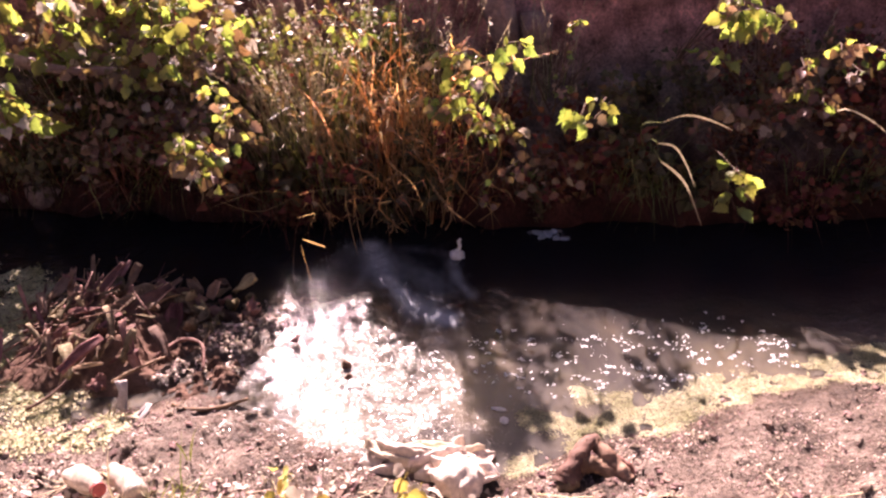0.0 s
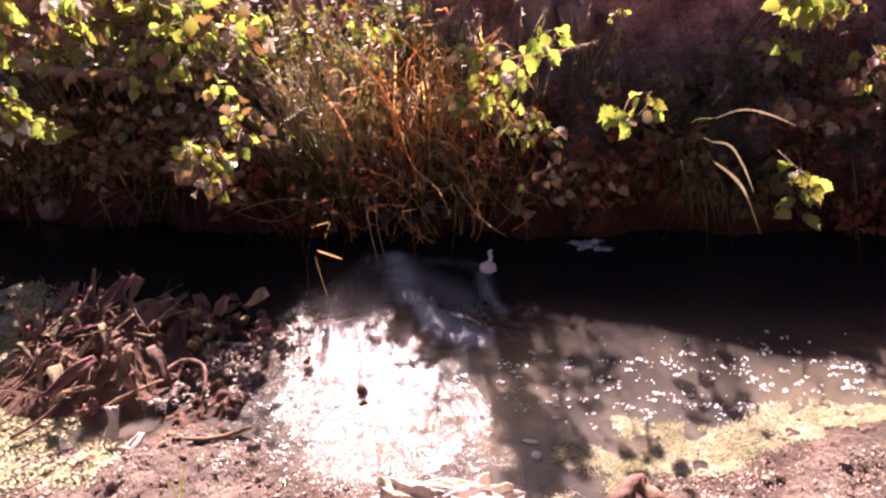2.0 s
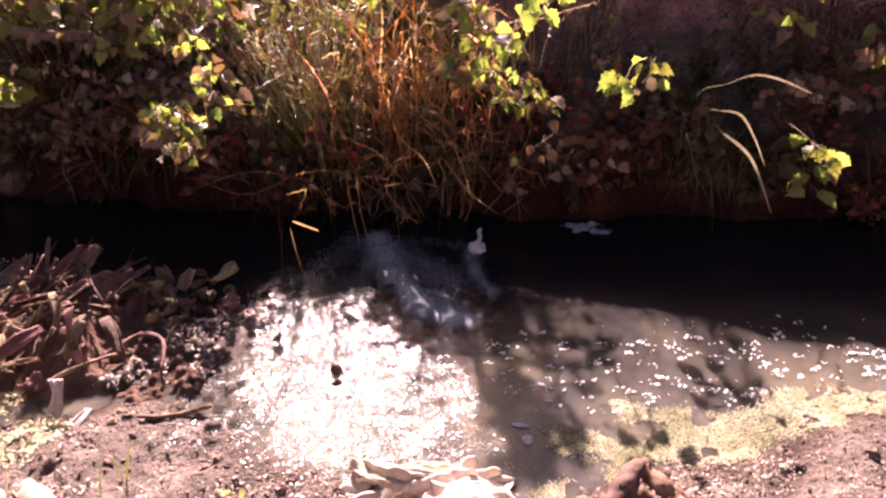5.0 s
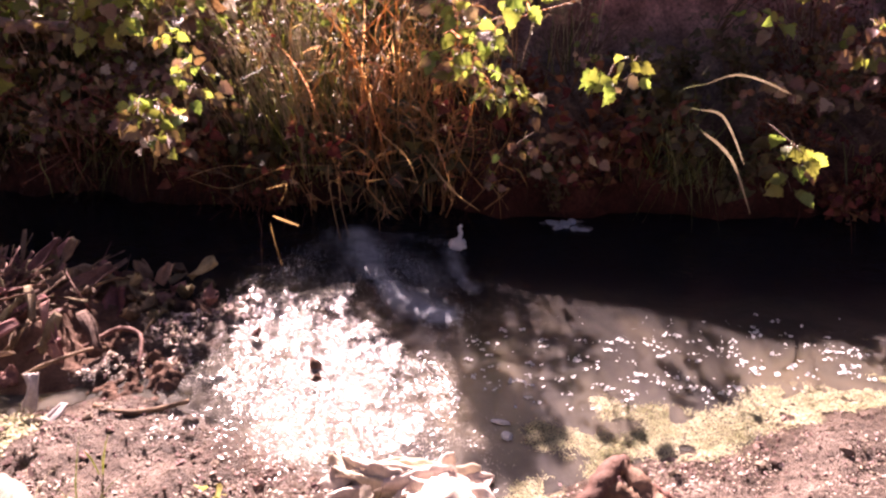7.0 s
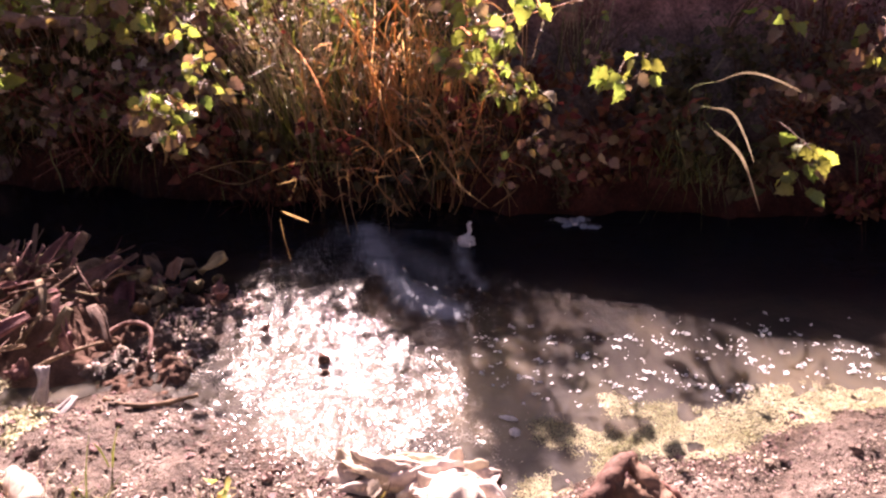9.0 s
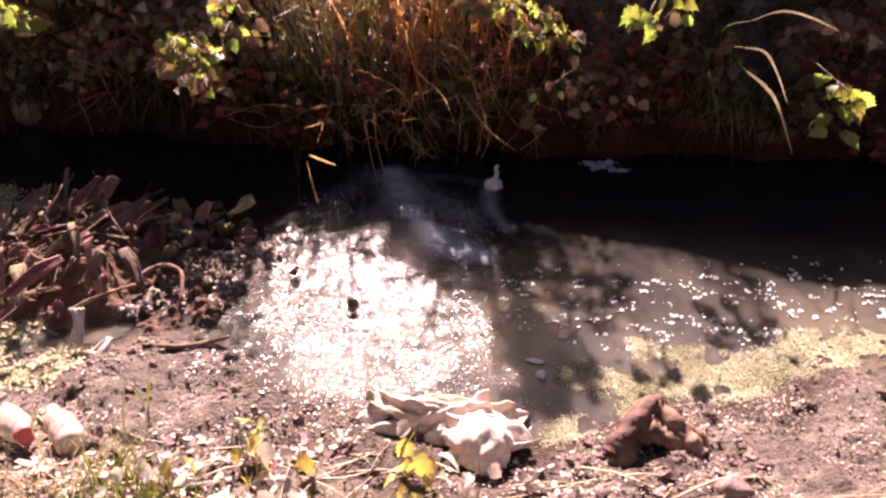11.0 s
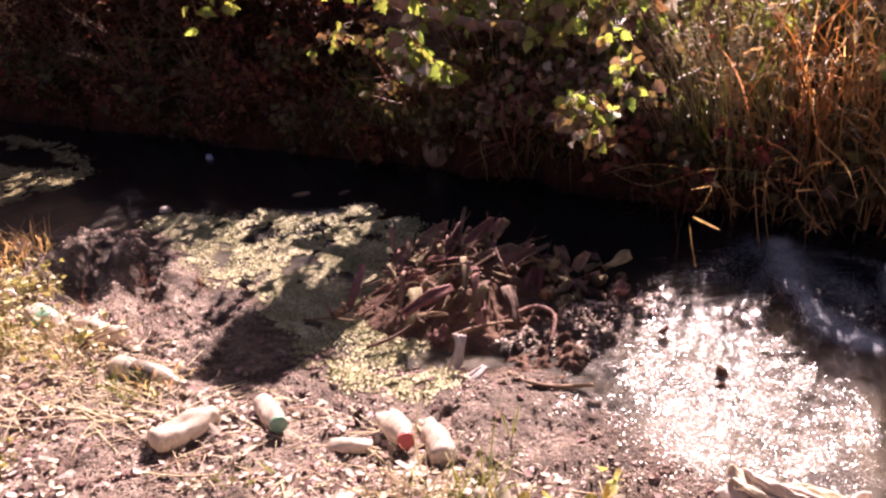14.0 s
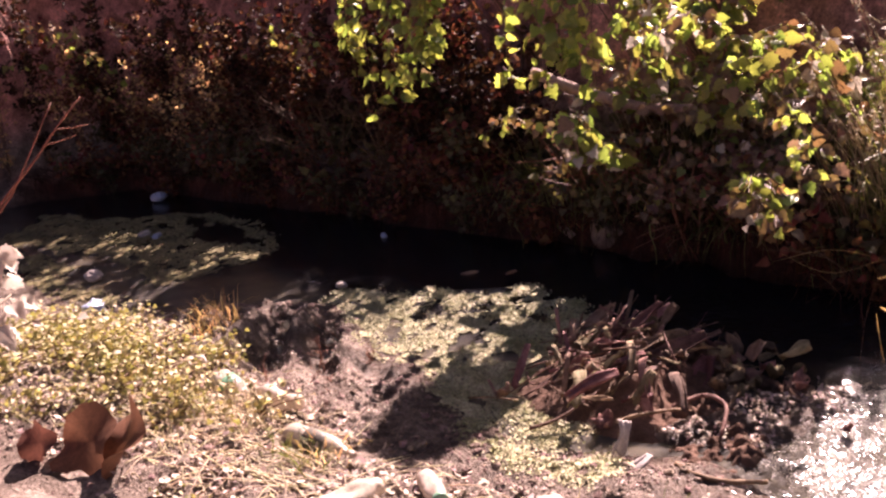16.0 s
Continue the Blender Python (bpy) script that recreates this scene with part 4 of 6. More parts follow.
for k, (x, y, h, mat, lab) in enumerate((
    (-0.95, 4.34, 0.4, M_STEM, "tangle of bare brown twigs over the water"), (-4.3, 4.7, 0.8, M_STEM, "bare brown brushwood twigs on the bank"), (-5.0, 4.75, 0.9, M_STEM, "bare brown brushwood twigs on the bank"),
    (-5.8, 4.8, 1.0, M_STEM, "bare brown brushwood twigs on the bank"), (-6.6, 4.8, 1.0, M_STEM, "bare brown brushwood twigs on the bank"), (-3.2, 4.9, 0.7, M_STEM, "bare brown brushwood twigs on the bank"), (-2.3, 4.8, 0.6, M_STEM, "bare brown brushwood twigs on the bank"),
    (1.7, 4.75, 0.7, M_STEM, "bare brown brushwood twigs on the bank"), (-1.5, 4.6, 0.6, M_STEM_RED, "reddish bare twigs among leaves"), (0.5, 4.75, 0.45, M_STEM, "bare brown brushwood twigs on the bank"))):
    twig_bush("brushwood", pose(*on_bank(x, y)), 140 + k, lab, h, mat)


def tall_bush(x, y, seed, hgt=1.15, wide=0.2, bare=0.5, n=1500, stems=(0.0,)):
    """A bush added out of view on the far bank's top to shade the ditch: bare stems below, a dense crown above."""
    r = np.random.default_rng(seed)
    ob = thing("bank_bush", pose(*on_bank(x, y)), "leafy bush added on top of the far bank to cast shade", "bush", "bushes on top of the far bank")
    s, st = Soup(), Soup()
    for k in range(7):
        top = np.array((r.normal(0, wide * 0.6), r.normal(0, wide * 0.4), hgt * r.uniform(0.8, 1)))
        st.add(*tube(spline([(r.normal(0, 0.05), 0, -0.05), top * (0.5, 0.5, 0.5), top], 8), 0.014, 0.004, 5))
    for j in range(n):
        t = r.uniform() ** 0.7
        p = np.array((r.uniform(-1, 1) * wide, r.normal(0, wide * 0.4), hgt * (bare + (1 - bare) * t)))
        if j < len(stems) * 22:  # lower leaves keep to a few upright stems
            q = r.uniform(0.05, 1)
            p = np.array((stems[j % len(stems)] * (1.2 - 0.4 * q) + r.normal(0, 0.016), r.normal(0, 0.03), hgt * bare * q))
        v, f = SMALL_LEAVES[int(r.integers(7))]
        rot = frame_of(r.normal(0, 1, 3), r.normal(0, 1, 3)).to_3x3()
        s.add(np.array(v) @ np.array(rot).T * r.uniform(0.05, 0.09) + p, f)
    tagged(part("stem", st.mesh(), M_STEM, ob), kind="stuff")
    tagged(part("foliage", s.mesh(), M_WEED, ob), kind="stuff")
    return ob


tall_bush(-2.83, 5.75, 150, 1.27, 0.15, 0.6, 3000, (-0.22, 0.14))
tall_bush(-0.56, 5.72, 151, 0.92, 0.11, 0.5, 150, (-0.1, 0.03, 0.12))
tall_bush(-4.05, 5.75, 158, 1.2, 0.3, 0.45, 230, (-0.25, -0.05, 0.2))
for k, (x, hh) in enumerate(((-5.0, 0.75), (-6.2, 0.7), (-7.3, 0.7), (-8.4, 0.9), (-9.4, 1.0))):
    tall_bush(x, 5.75 + float(bend(x)), 152 + k, hh, 0.45, 0.1, 1500 if k == 0 else 700)


for k, (x, y, hh) in enumerate(((-0.75, 4.75, 0.75), (-0.5, 4.85, 0.8), (-0.3, 4.8, 0.8), (-1.0, 4.9, 0.7), (-0.05, 4.75, 0.6))):
    w = weed_plant(400 + k, "tall grey-green weed with fine sunlit leaves", M_GRASS, 280, hh - 0.12, 0.22, (0.02, 0.05))
    w.matrix_basis = pose(*on_bank(x, y))

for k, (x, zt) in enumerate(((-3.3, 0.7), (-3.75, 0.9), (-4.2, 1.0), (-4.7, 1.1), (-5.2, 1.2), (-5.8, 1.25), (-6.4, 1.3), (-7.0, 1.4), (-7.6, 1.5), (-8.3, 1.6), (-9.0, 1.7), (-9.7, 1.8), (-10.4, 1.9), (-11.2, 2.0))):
    w = weed_plant(500 + k, "dense withered brown shrub darkened for its shade", M_DEAD_SHADE, 1000, zt, 0.42, (0.025, 0.055))
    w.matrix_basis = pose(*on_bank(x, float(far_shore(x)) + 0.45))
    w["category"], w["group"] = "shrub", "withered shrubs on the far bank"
for k, (x, y, hh) in enumerate(((-2.3, 4.5, 0.7), (-1.85, 4.45, 0.75), (-1.45, 4.4, 0.6), (-2.6, 4.6, 0.7))):
    twig_bush("brushwood", pose(*on_bank(x, y)), 520 + k, "reddish bare twigs among the shrubs", hh, M_STEM_RED, 2, 5)
for k, (x, y) in enumerate(((-2.25, 4.75), (-1.9, 4.8), (-1.55, 4.75), (-1.2, 4.7))):
    grass_tuft("green_grass_clump", pose(*on_bank(x, y)), 60, (0.35, 0.7), 0.22, 0.007, M_GRASS, 530 + k, "grey-green grass with pale seed heads", 0.6, (0.14, 0.06), 18, "green grass clumps on the bank")

for k, (x, dy, hh) in enumerate(((-6.7, 0.3, 1.0), (-7.3, 0.25, 1.1), (-7.9, 0.3, 1.2), (-8.5, 0.3, 1.3), (-9.2, 0.3, 1.3))):
    w = weed_plant(440 + k, "tall pale-brown twiggy weed against the bank", M_STRAW_WARM, 420, hh, 0.34, (0.018, 0.04))
    w.matrix_basis = pose(*on_bank(x, float(far_shore(x)) + dy))
    w["group"] = "tall withered weeds on the far bank"
dry = weed_plant(420, "tall withered brown weed against the bank", M_WEED_DRY, 420, 0.95, 0.3, (0.02, 0.05))
dry["group"] = "tall withered weeds on the far bank"
r = np.random.default_rng(421)
for k in range(34):
    x = -3.4 - 0.17 * k + r.uniform(-0.1, 0.1)
    m = pose(*on_bank(x, far_shore(x) + r.uniform(0.35, 0.85)), r.uniform(-5, 20), 0, r.uniform(0, 360)) @ Matrix.Diagonal((*[r.uniform(0.6, 1.2)] * 3, 1))
    (dry if k == 0 else copy_thing(dry, m)).matrix_basis = m

# Tufts added out of view along the bank top to break up its shadow edge.
r = np.random.default_rng(470)
for k in range(13):
    x = -1.0 + 0.32 * k + r.uniform(-0.1, 0.1)
    grass_tuft("bank_grass", pose(*on_bank(x, 5.75 + r.uniform(-0.1, 0.2))), 45, (0.15, 0.2 + 0.4 * r.uniform()), 0.3, 0.012, M_GRASS_DRY, 470 + k, "dry grass tuft added on top of the far bank to dapple its shadow", 0.5, (0.06, 0.05), 0, "grass on top of the far bank")

line = spline([(-2.9, 4.62, 0.98), (-2.5, 4.5, 0.9), (-2.1, 4.45, 0.82), (-1.85, 4.5, 0.8)], 24)
v, f = tube(line, 0.034, 0.022, 10, 0.1, np.random.default_rng(3))
tagged(part("fallen_branch", poly(v, f), M_ROCK), "pale pinkish bare branch lying among the shrubs", "branch")

for k, (x, y, hh) in enumerate(((0.42, 4.85, 0.6), (0.52, 4.9, 0.7), (1.95, 4.9, 0.6), (1.6, 5.05, 0.6))):
    grass_tuft("feathery_weed", pose(*on_bank(x, y)), 8, (0.3, hh), 0.15, 0.006, M_GRASS, 480 + k, "slender feathery weed with pale seed heads", 0.3, (0.04, 0.03), 9, "feathery weeds on the bank")

# ---- stones ----
def stone(at, size, seed, label, rot=0, group="stones", mat=None):
    r = np.random.default_rng(seed)
    bm = bmesh.new()
    bmesh.ops.create_icosphere(bm, subdivisions=3, radius=1)
    off = r.uniform(-9, 9, 3)
    cuts = [Vector(unit(r.normal(0, 1, 3))) for _ in range(9)]
    for v in bm.verts:
        n = noise.noise(v.co * 1.1 + Vector(off)) * 0.45 + noise.noise(v.co * 3.1 + Vector(off)) * 0.2 + noise.noise(v.co * 8 + Vector(off)) * 0.06
        q = v.co * (1 + n)
        for cut in cuts:
            over = q.dot(cut) - 0.7
            if over > 0:
                q = q - cut * over * 0.85
        v.co = Vector((q.x * size[0], q.y * size[1], q.z * size[2]))
    ob = part("stone", bm, mat or M_ROCK)
    ob.data.shade_smooth()
    ob.matrix_basis = pose(at[0], at[1], at[2], r.uniform(-15, 15), r.uniform(-15, 15), rot)
    return tagged(ob, label, "stone", group)


stone((-2.42, 4.47, 0.09), (0.13, 0.08, 0.09), 1, "dull brown stone at the foot of the bank", 0, "stones", M_CLOD)
stone((-2.68, 4.52, 0.05), (0.09, 0.06, 0.05), 2, "dull brown stone at the foot of the bank", 0, "stones", M_CLOD)
stone((0.2, 5.22, 0.86), (0.12, 0.1, 0.26), 3, "pale pink stone slab leaning in the bank", 35)
stone((0.42, 5.2, 0.8), (0.15, 0.1, 0.12), 4, "pink-brown block of earth in the bank", 50)
stone((-2.3, 5.0, 0.75), (0.35, 0.1, 0.08), 5, "long pale stone in the bank", 5)


# ---- floating duckweed and algae ----
def scatter_stuff(name, label, category, mat, pieces, per, seed, parent=None):
    """pieces: rows of x, y, z, size, tilt. per(r): outline points of a piece in its plane."""
    r = np.random.default_rng(seed)
    s = Soup()
    for x, y, z, size, tilt in pieces:
        o = np.array(per(r)) * size
        w = r.uniform(0, 6.3)
        c, n = math.cos(w), math.sin(w)
        tx, ty = r.normal(0, tilt, 2)
        vs = [(x + c * a - n * b, y + n * a + c * b, z + tx * a + ty * b + cz * size) for (a, b), cz in zip(o, [0.0] * len(o))]
        s.add(vs, [tuple(range(len(vs)))])
    return tagged(part(name, s.mesh(False), mat, parent), label, category, kind="stuff")


def frond(r):
    k = 5
    return [(math.cos(6.283 * i / k) * r.uniform(0.7, 1.1), math.sin(6.283 * i / k) * r.uniform(0.6, 1.0)) for i in range(k)]


def inside(x, y, corners):
    """True where a point lies in the polygon."""
    hit = np.zeros(np.shape(x), bool)
    for (ax, ay), (bx, by) in zip(corners, corners[1:] + corners[:1]):
        cross = (ay > y) != (by > y)
        hit ^= cross & (x < (bx - ax) * (y - ay) / (by - ay + 1e-12) + ax)
    return hit


def ragged(x, y, amount, scale, seed):
    return x + amount * fbm(x * scale, y * scale, seed, 4), y + amount * fbm(x * scale, y * scale, seed + 1, 4)


BAND = [(0.22, 2.36), (0.33, 2.5), (0.32, 2.7), (0.49, 2.78), (0.57, 2.85), (0.75, 2.85), (0.88, 2.86), (1.03, 2.93), (1.24, 3.03), (1.36, 3.07), (2.6, 3.35), (2.6, 3.2), (1.75, 2.93), (1.32, 2.82), (1.08, 2.77), (0.93, 2.67), (0.79, 2.63), (0.64, 2.59), (0.42, 2.53), (0.4, 2.38)]
MAT = [(-3.5, 3.27), (-3.52, 3.41), (-2.63, 3.62), (-2.52, 3.76), (-2.15, 3.85), (-1.84, 3.55), (-1.66, 2.95), (-1.84, 2.77), (-2.04, 2.78), (-2.33, 3.0), (-2.46, 2.84), (-2.87, 2.93)]
MAT_TONGUE = [(-2.44, 3.1), (-2.4, 3.5), (-2.0, 3.45), (-1.8, 3.0), (-1.84, 2.72), (-1.98, 2.64), (-2.2, 2.72), (-2.38, 2.88)]
MAT_EDGE = [(-1.92, 2.88), (-1.68, 3.02), (-1.5, 2.88), (-1.33, 2.82), (-1.1, 2.68), (-1.07, 2.49), (-1.37, 2.4), (-1.64, 2.51), (-1.9, 2.66)]
FILM = [(-6.2, 2.6), (-7.3, 3.0), (-8.4, 3.3), (-8.0, 3.6), (-6.75, 3.85), (-6.4, 4.1), (-5.0, 4.05), (-4.7, 3.86), (-4.73, 3.5), (-4.85, 3.05), (-4.75, 2.6)]
GLINT = [(-0.8, 3.55), (-0.54, 3.5), (-0.41, 3.57), (-0.28, 3.24), (-0.12, 3.08), (0.04, 3.03), (0.07, 2.8), (0.0, 2.62), (-0.24, 2.5), (-0.48, 2.6), (-0.73, 2.84), (-0.76, 3.17)]
GLINT_EDGE = [(-0.82, 3.3), (-0.1, 3.05), (0.04, 2.8), (0.2, 2.62), (0.22, 2.5), (-0.35, 2.42), (-0.6, 2.5), (-0.86, 2.56), (-0.88, 2.8), (-0.84, 3.0)]


def right_band(x, y):
    u, v = ragged(x, y, 0.1, 7, 41)
    return inside(u, v, BAND) & (fbm(x * 9, y * 14, 46, 4) > -0.2 - 0.25 * np.clip((x - 0.5) / 0.5, 0, 1))


def left_patch(x, y):
    u, v = ragged(x, y, 0.16, 4, 42)
    return inside(u, v, MAT_TONGUE) | (inside(u, v, MAT) & (fbm(x * 5, y * 9, 47, 4) > -0.22)) | (inside(u, v, MAT_EDGE) & (fbm(x * 10, y * 10, 48, 4) > -0.08))


def glitter_patch(x, y):
    u, v = ragged(x, y, 0.06, 6, 43)
    return inside(u, v, GLINT) & (fbm(x * 20, y * 26, 44, 3) > -0.3)


def glitter_edge(x, y):
    u, v = ragged(x, y, 0.14, 6, 45)
    return inside(u, v, GLINT_EDGE) & (fbm(x * 24, y * 30, 98, 3) > -0.05)


def far_left_film(x, y):
    e = fbm(x * 1.3 + y * 0.8, y * 2.2, 44)
    u, v = ragged(x, y, 0.3, 1.6, 49)
    return inside(u, v, FILM) & (y > near_shore(x) + 0.02) & (e > -0.25)


def fill(mask, box, n, size, z, seed, tilt=0.15, thin=0.0, blur=0.02):
    r = np.random.default_rng(seed)
    x, y = r.uniform(box[0], box[1], n), r.uniform(box[2], box[3], n)
    keep = mask(x + r.normal(0, blur, n), y + r.normal(0, blur, n)) & (fbm(x * 11, y * 11, seed + 50, 3) > thin)
    x, y = x[keep], y[keep]
    g = np.maximum(height(x, y), 0.0)
    return np.stack([x, y, g + r.uniform(z * 0.5, z * 1.5, len(x)), r.uniform(size[0], size[1], len(x)), np.full(len(x), tilt)], 1)


scatter_stuff("duckweed", "sunlit yellow-green duckweed floating along the shore", "duckweed", M_DUCKWEED, fill(right_band, (0.1, 2.6, 2.2, 3.4), 430000, (0.0013, 0.0032), 0.004, 1, 0.35, -0.45, 0.01), frond, 2)
scatter_stuff("duckweed", "pale green duckweed mat floating on still water", "duckweed", M_DUCKWEED, np.concatenate([fill(left_patch, (-3.7, -1.9, 2.2, 4.1), 170000, (0.0032, 0.0075), 0.005, 3, 0.4, -0.3, 0.02), fill(left_patch, (-1.92, -1.0, 2.2, 3.2), 46000, (0.003, 0.008), 0.006, 9, 0.5, -0.25, 0.03)]), frond, 4)
scatter_stuff("duckweed", "thin wet scum glittering in the shallows", "scum", M_SCUM, np.concatenate([fill(glitter_patch, (-1, 0.2, 2.4, 3.7), 170000, (0.0012, 0.0032), 0.003, 5, 0.19, -0.45, 0.008), fill(glitter_edge, (-1, 0.3, 2.3, 3.4), 60000, (0.001, 0.0028), 0.004, 15, 0.22, -0.2, 0.05)]), frond, 6)
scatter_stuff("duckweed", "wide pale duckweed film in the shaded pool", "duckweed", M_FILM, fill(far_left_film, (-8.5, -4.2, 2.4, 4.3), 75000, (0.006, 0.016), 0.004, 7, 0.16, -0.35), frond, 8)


# ---- litter on the near shore ----
def chip(r):
    return [(-1, -0.3), (-0.3, -0.6 * r.uniform(0.5, 1)), (0.7, -0.4), (1.1, 0.1), (0.4, 0.55 * r.uniform(0.6, 1.1)), (-0.6, 0.5)]


def shore_mask(x, y):
    return (y < near_shore(x) - 0.02) & (fbm(x * 2.5, y * 2.5, 61, 3) > -0.25 + 0.5 * np.clip(y - 2.0, 0, 1))


scatter_stuff("leaf_litter", "pale dry leaf scraps strewn over trodden mud", "leaf litter", M_LITTER, np.concatenate([fill(shore_mask, (-4, 2.2, 0.9, 3.1), 46000, (0.002, 0.007), 0.005, 11, 0.4), fill(lambda x, y: shore_mask(x, y) & (y < 2.3), (-3.6, 0.35, 1.4, 2.4), 7000, (0.006, 0.017), 0.012, 13, 0.45, -0.15), fill(lambda x, y: y < 2.14 + 0.08 * fbm(x * 3, y * 3, 62), (-1.15, 0.2, 1.6, 2.3), 330, (0.01, 0.024), 0.016, 16, 0.4, -0.3), fill(lambda x, y: y < near_shore(x) - 0.02, (0.35, 2.0, 2.0, 3.0), 9000, (0.002, 0.006), 0.006, 14, 0.5, 0.0)]), chip, 12)


def clods():
    r = np.random.default_rng(15)
    s = Soup()
    shapes = []
    for sub in (1, 2):
        base = bmesh.new()
        bmesh.ops.create_icosphere(base, subdivisions=sub, radius=1)
        base.verts.ensure_lookup_table()
        shapes.append((np.array([v.co for v in base.verts]), [tuple(v.index for v in f.verts) for f in base.faces]))
        base.free()
    n = 36000
    x, y = r.uniform(-4, 2.0, n), r.uniform(1.3, 3.2, n)
    keep = (y < near_shore(x) - 0.01) & ((fbm(x * 3, y * 3, 62, 3) > -0.15) | (r.uniform(0, 1, n) < 0.3))
    x, y = x[keep], y[keep]
    for px, py, pz in zip(x, y, height(x, y)):
        big = r.uniform() < 0.035
        sz = r.uniform(0.008, 0.018) if big else r.uniform(0.002, 0.0062)
        bv, bf = shapes[1 if big else 0]
        s.add(bv * (1 + 0.4 * r.uniform(-1, 1, (len(bv), 1))) * sz * (1, r.uniform(0.7, 1.2), 0.65) + (px, py, pz + sz * 0.2), bf)
    tagged(part("mud_clods", s.mesh(False), M_CLOD), "small crumbs of dried mud and gravel", "mud", kind="stuff")


clods()


# ---- debris pile in the shallows ----
def crumpled(w, l, r, amp=0.25, curl=1.5, nu=7, nv=6):
    """A curled, crumpled sheet as a grid."""
    u, v = np.meshgrid(np.linspace(-0.5, 0.5, nu), np.linspace(0, 1, nv))
    a = curl * u * r.uniform(0.5, 1.4)
    x = np.sin(a) / max(curl, 0.1) * w + r.normal(0, 0.03) * w
    z = (1 - np.cos(a)) / max(curl, 0.1) * w
    y = v * l
    ph = r.uniform(0, 6, 4)
    z = z + amp * w * 0.35 * np.sin(5 * v + ph[0] + 4 * u) + amp * w * 0.2 * np.sin(11 * u + ph[1] + 6 * v)
    taper = 0.65 + 0.35 * np.sin(math.pi * np.clip(v * 0.9 + 0.1, 0, 1)) + 0.06 * np.sin(13 * v + ph[2])
    return np.stack([x * taper, y, z], 2)


def draped(w, l, r, drop=0.5, nu=9, nv=12):
    """A limp sheet that lies over the heap and hangs down in folds; y runs from its top to its hem."""
    u, v = np.meshgrid(np.linspace(-1, 1, nu), np.linspace(0, 1, nv))
    ph = r.uniform(0, 6, 3)
    fold = np.sin(u * r.uniform(3, 5) + ph[0] + 0.8 * v) * 0.2 * w * v
    x = u * w / 2 * (0.8 + 0.12 * v + 0.16 * np.sin(7 * v + ph[1])) + 0.12 * w * np.sin(5 * v + ph[2])
    return np.stack([x, -v * l * (1 - 0.5 * drop), -drop * l * v**1.5 + fold + 0.002 * np.sin(9 * u + ph[2])], 2)


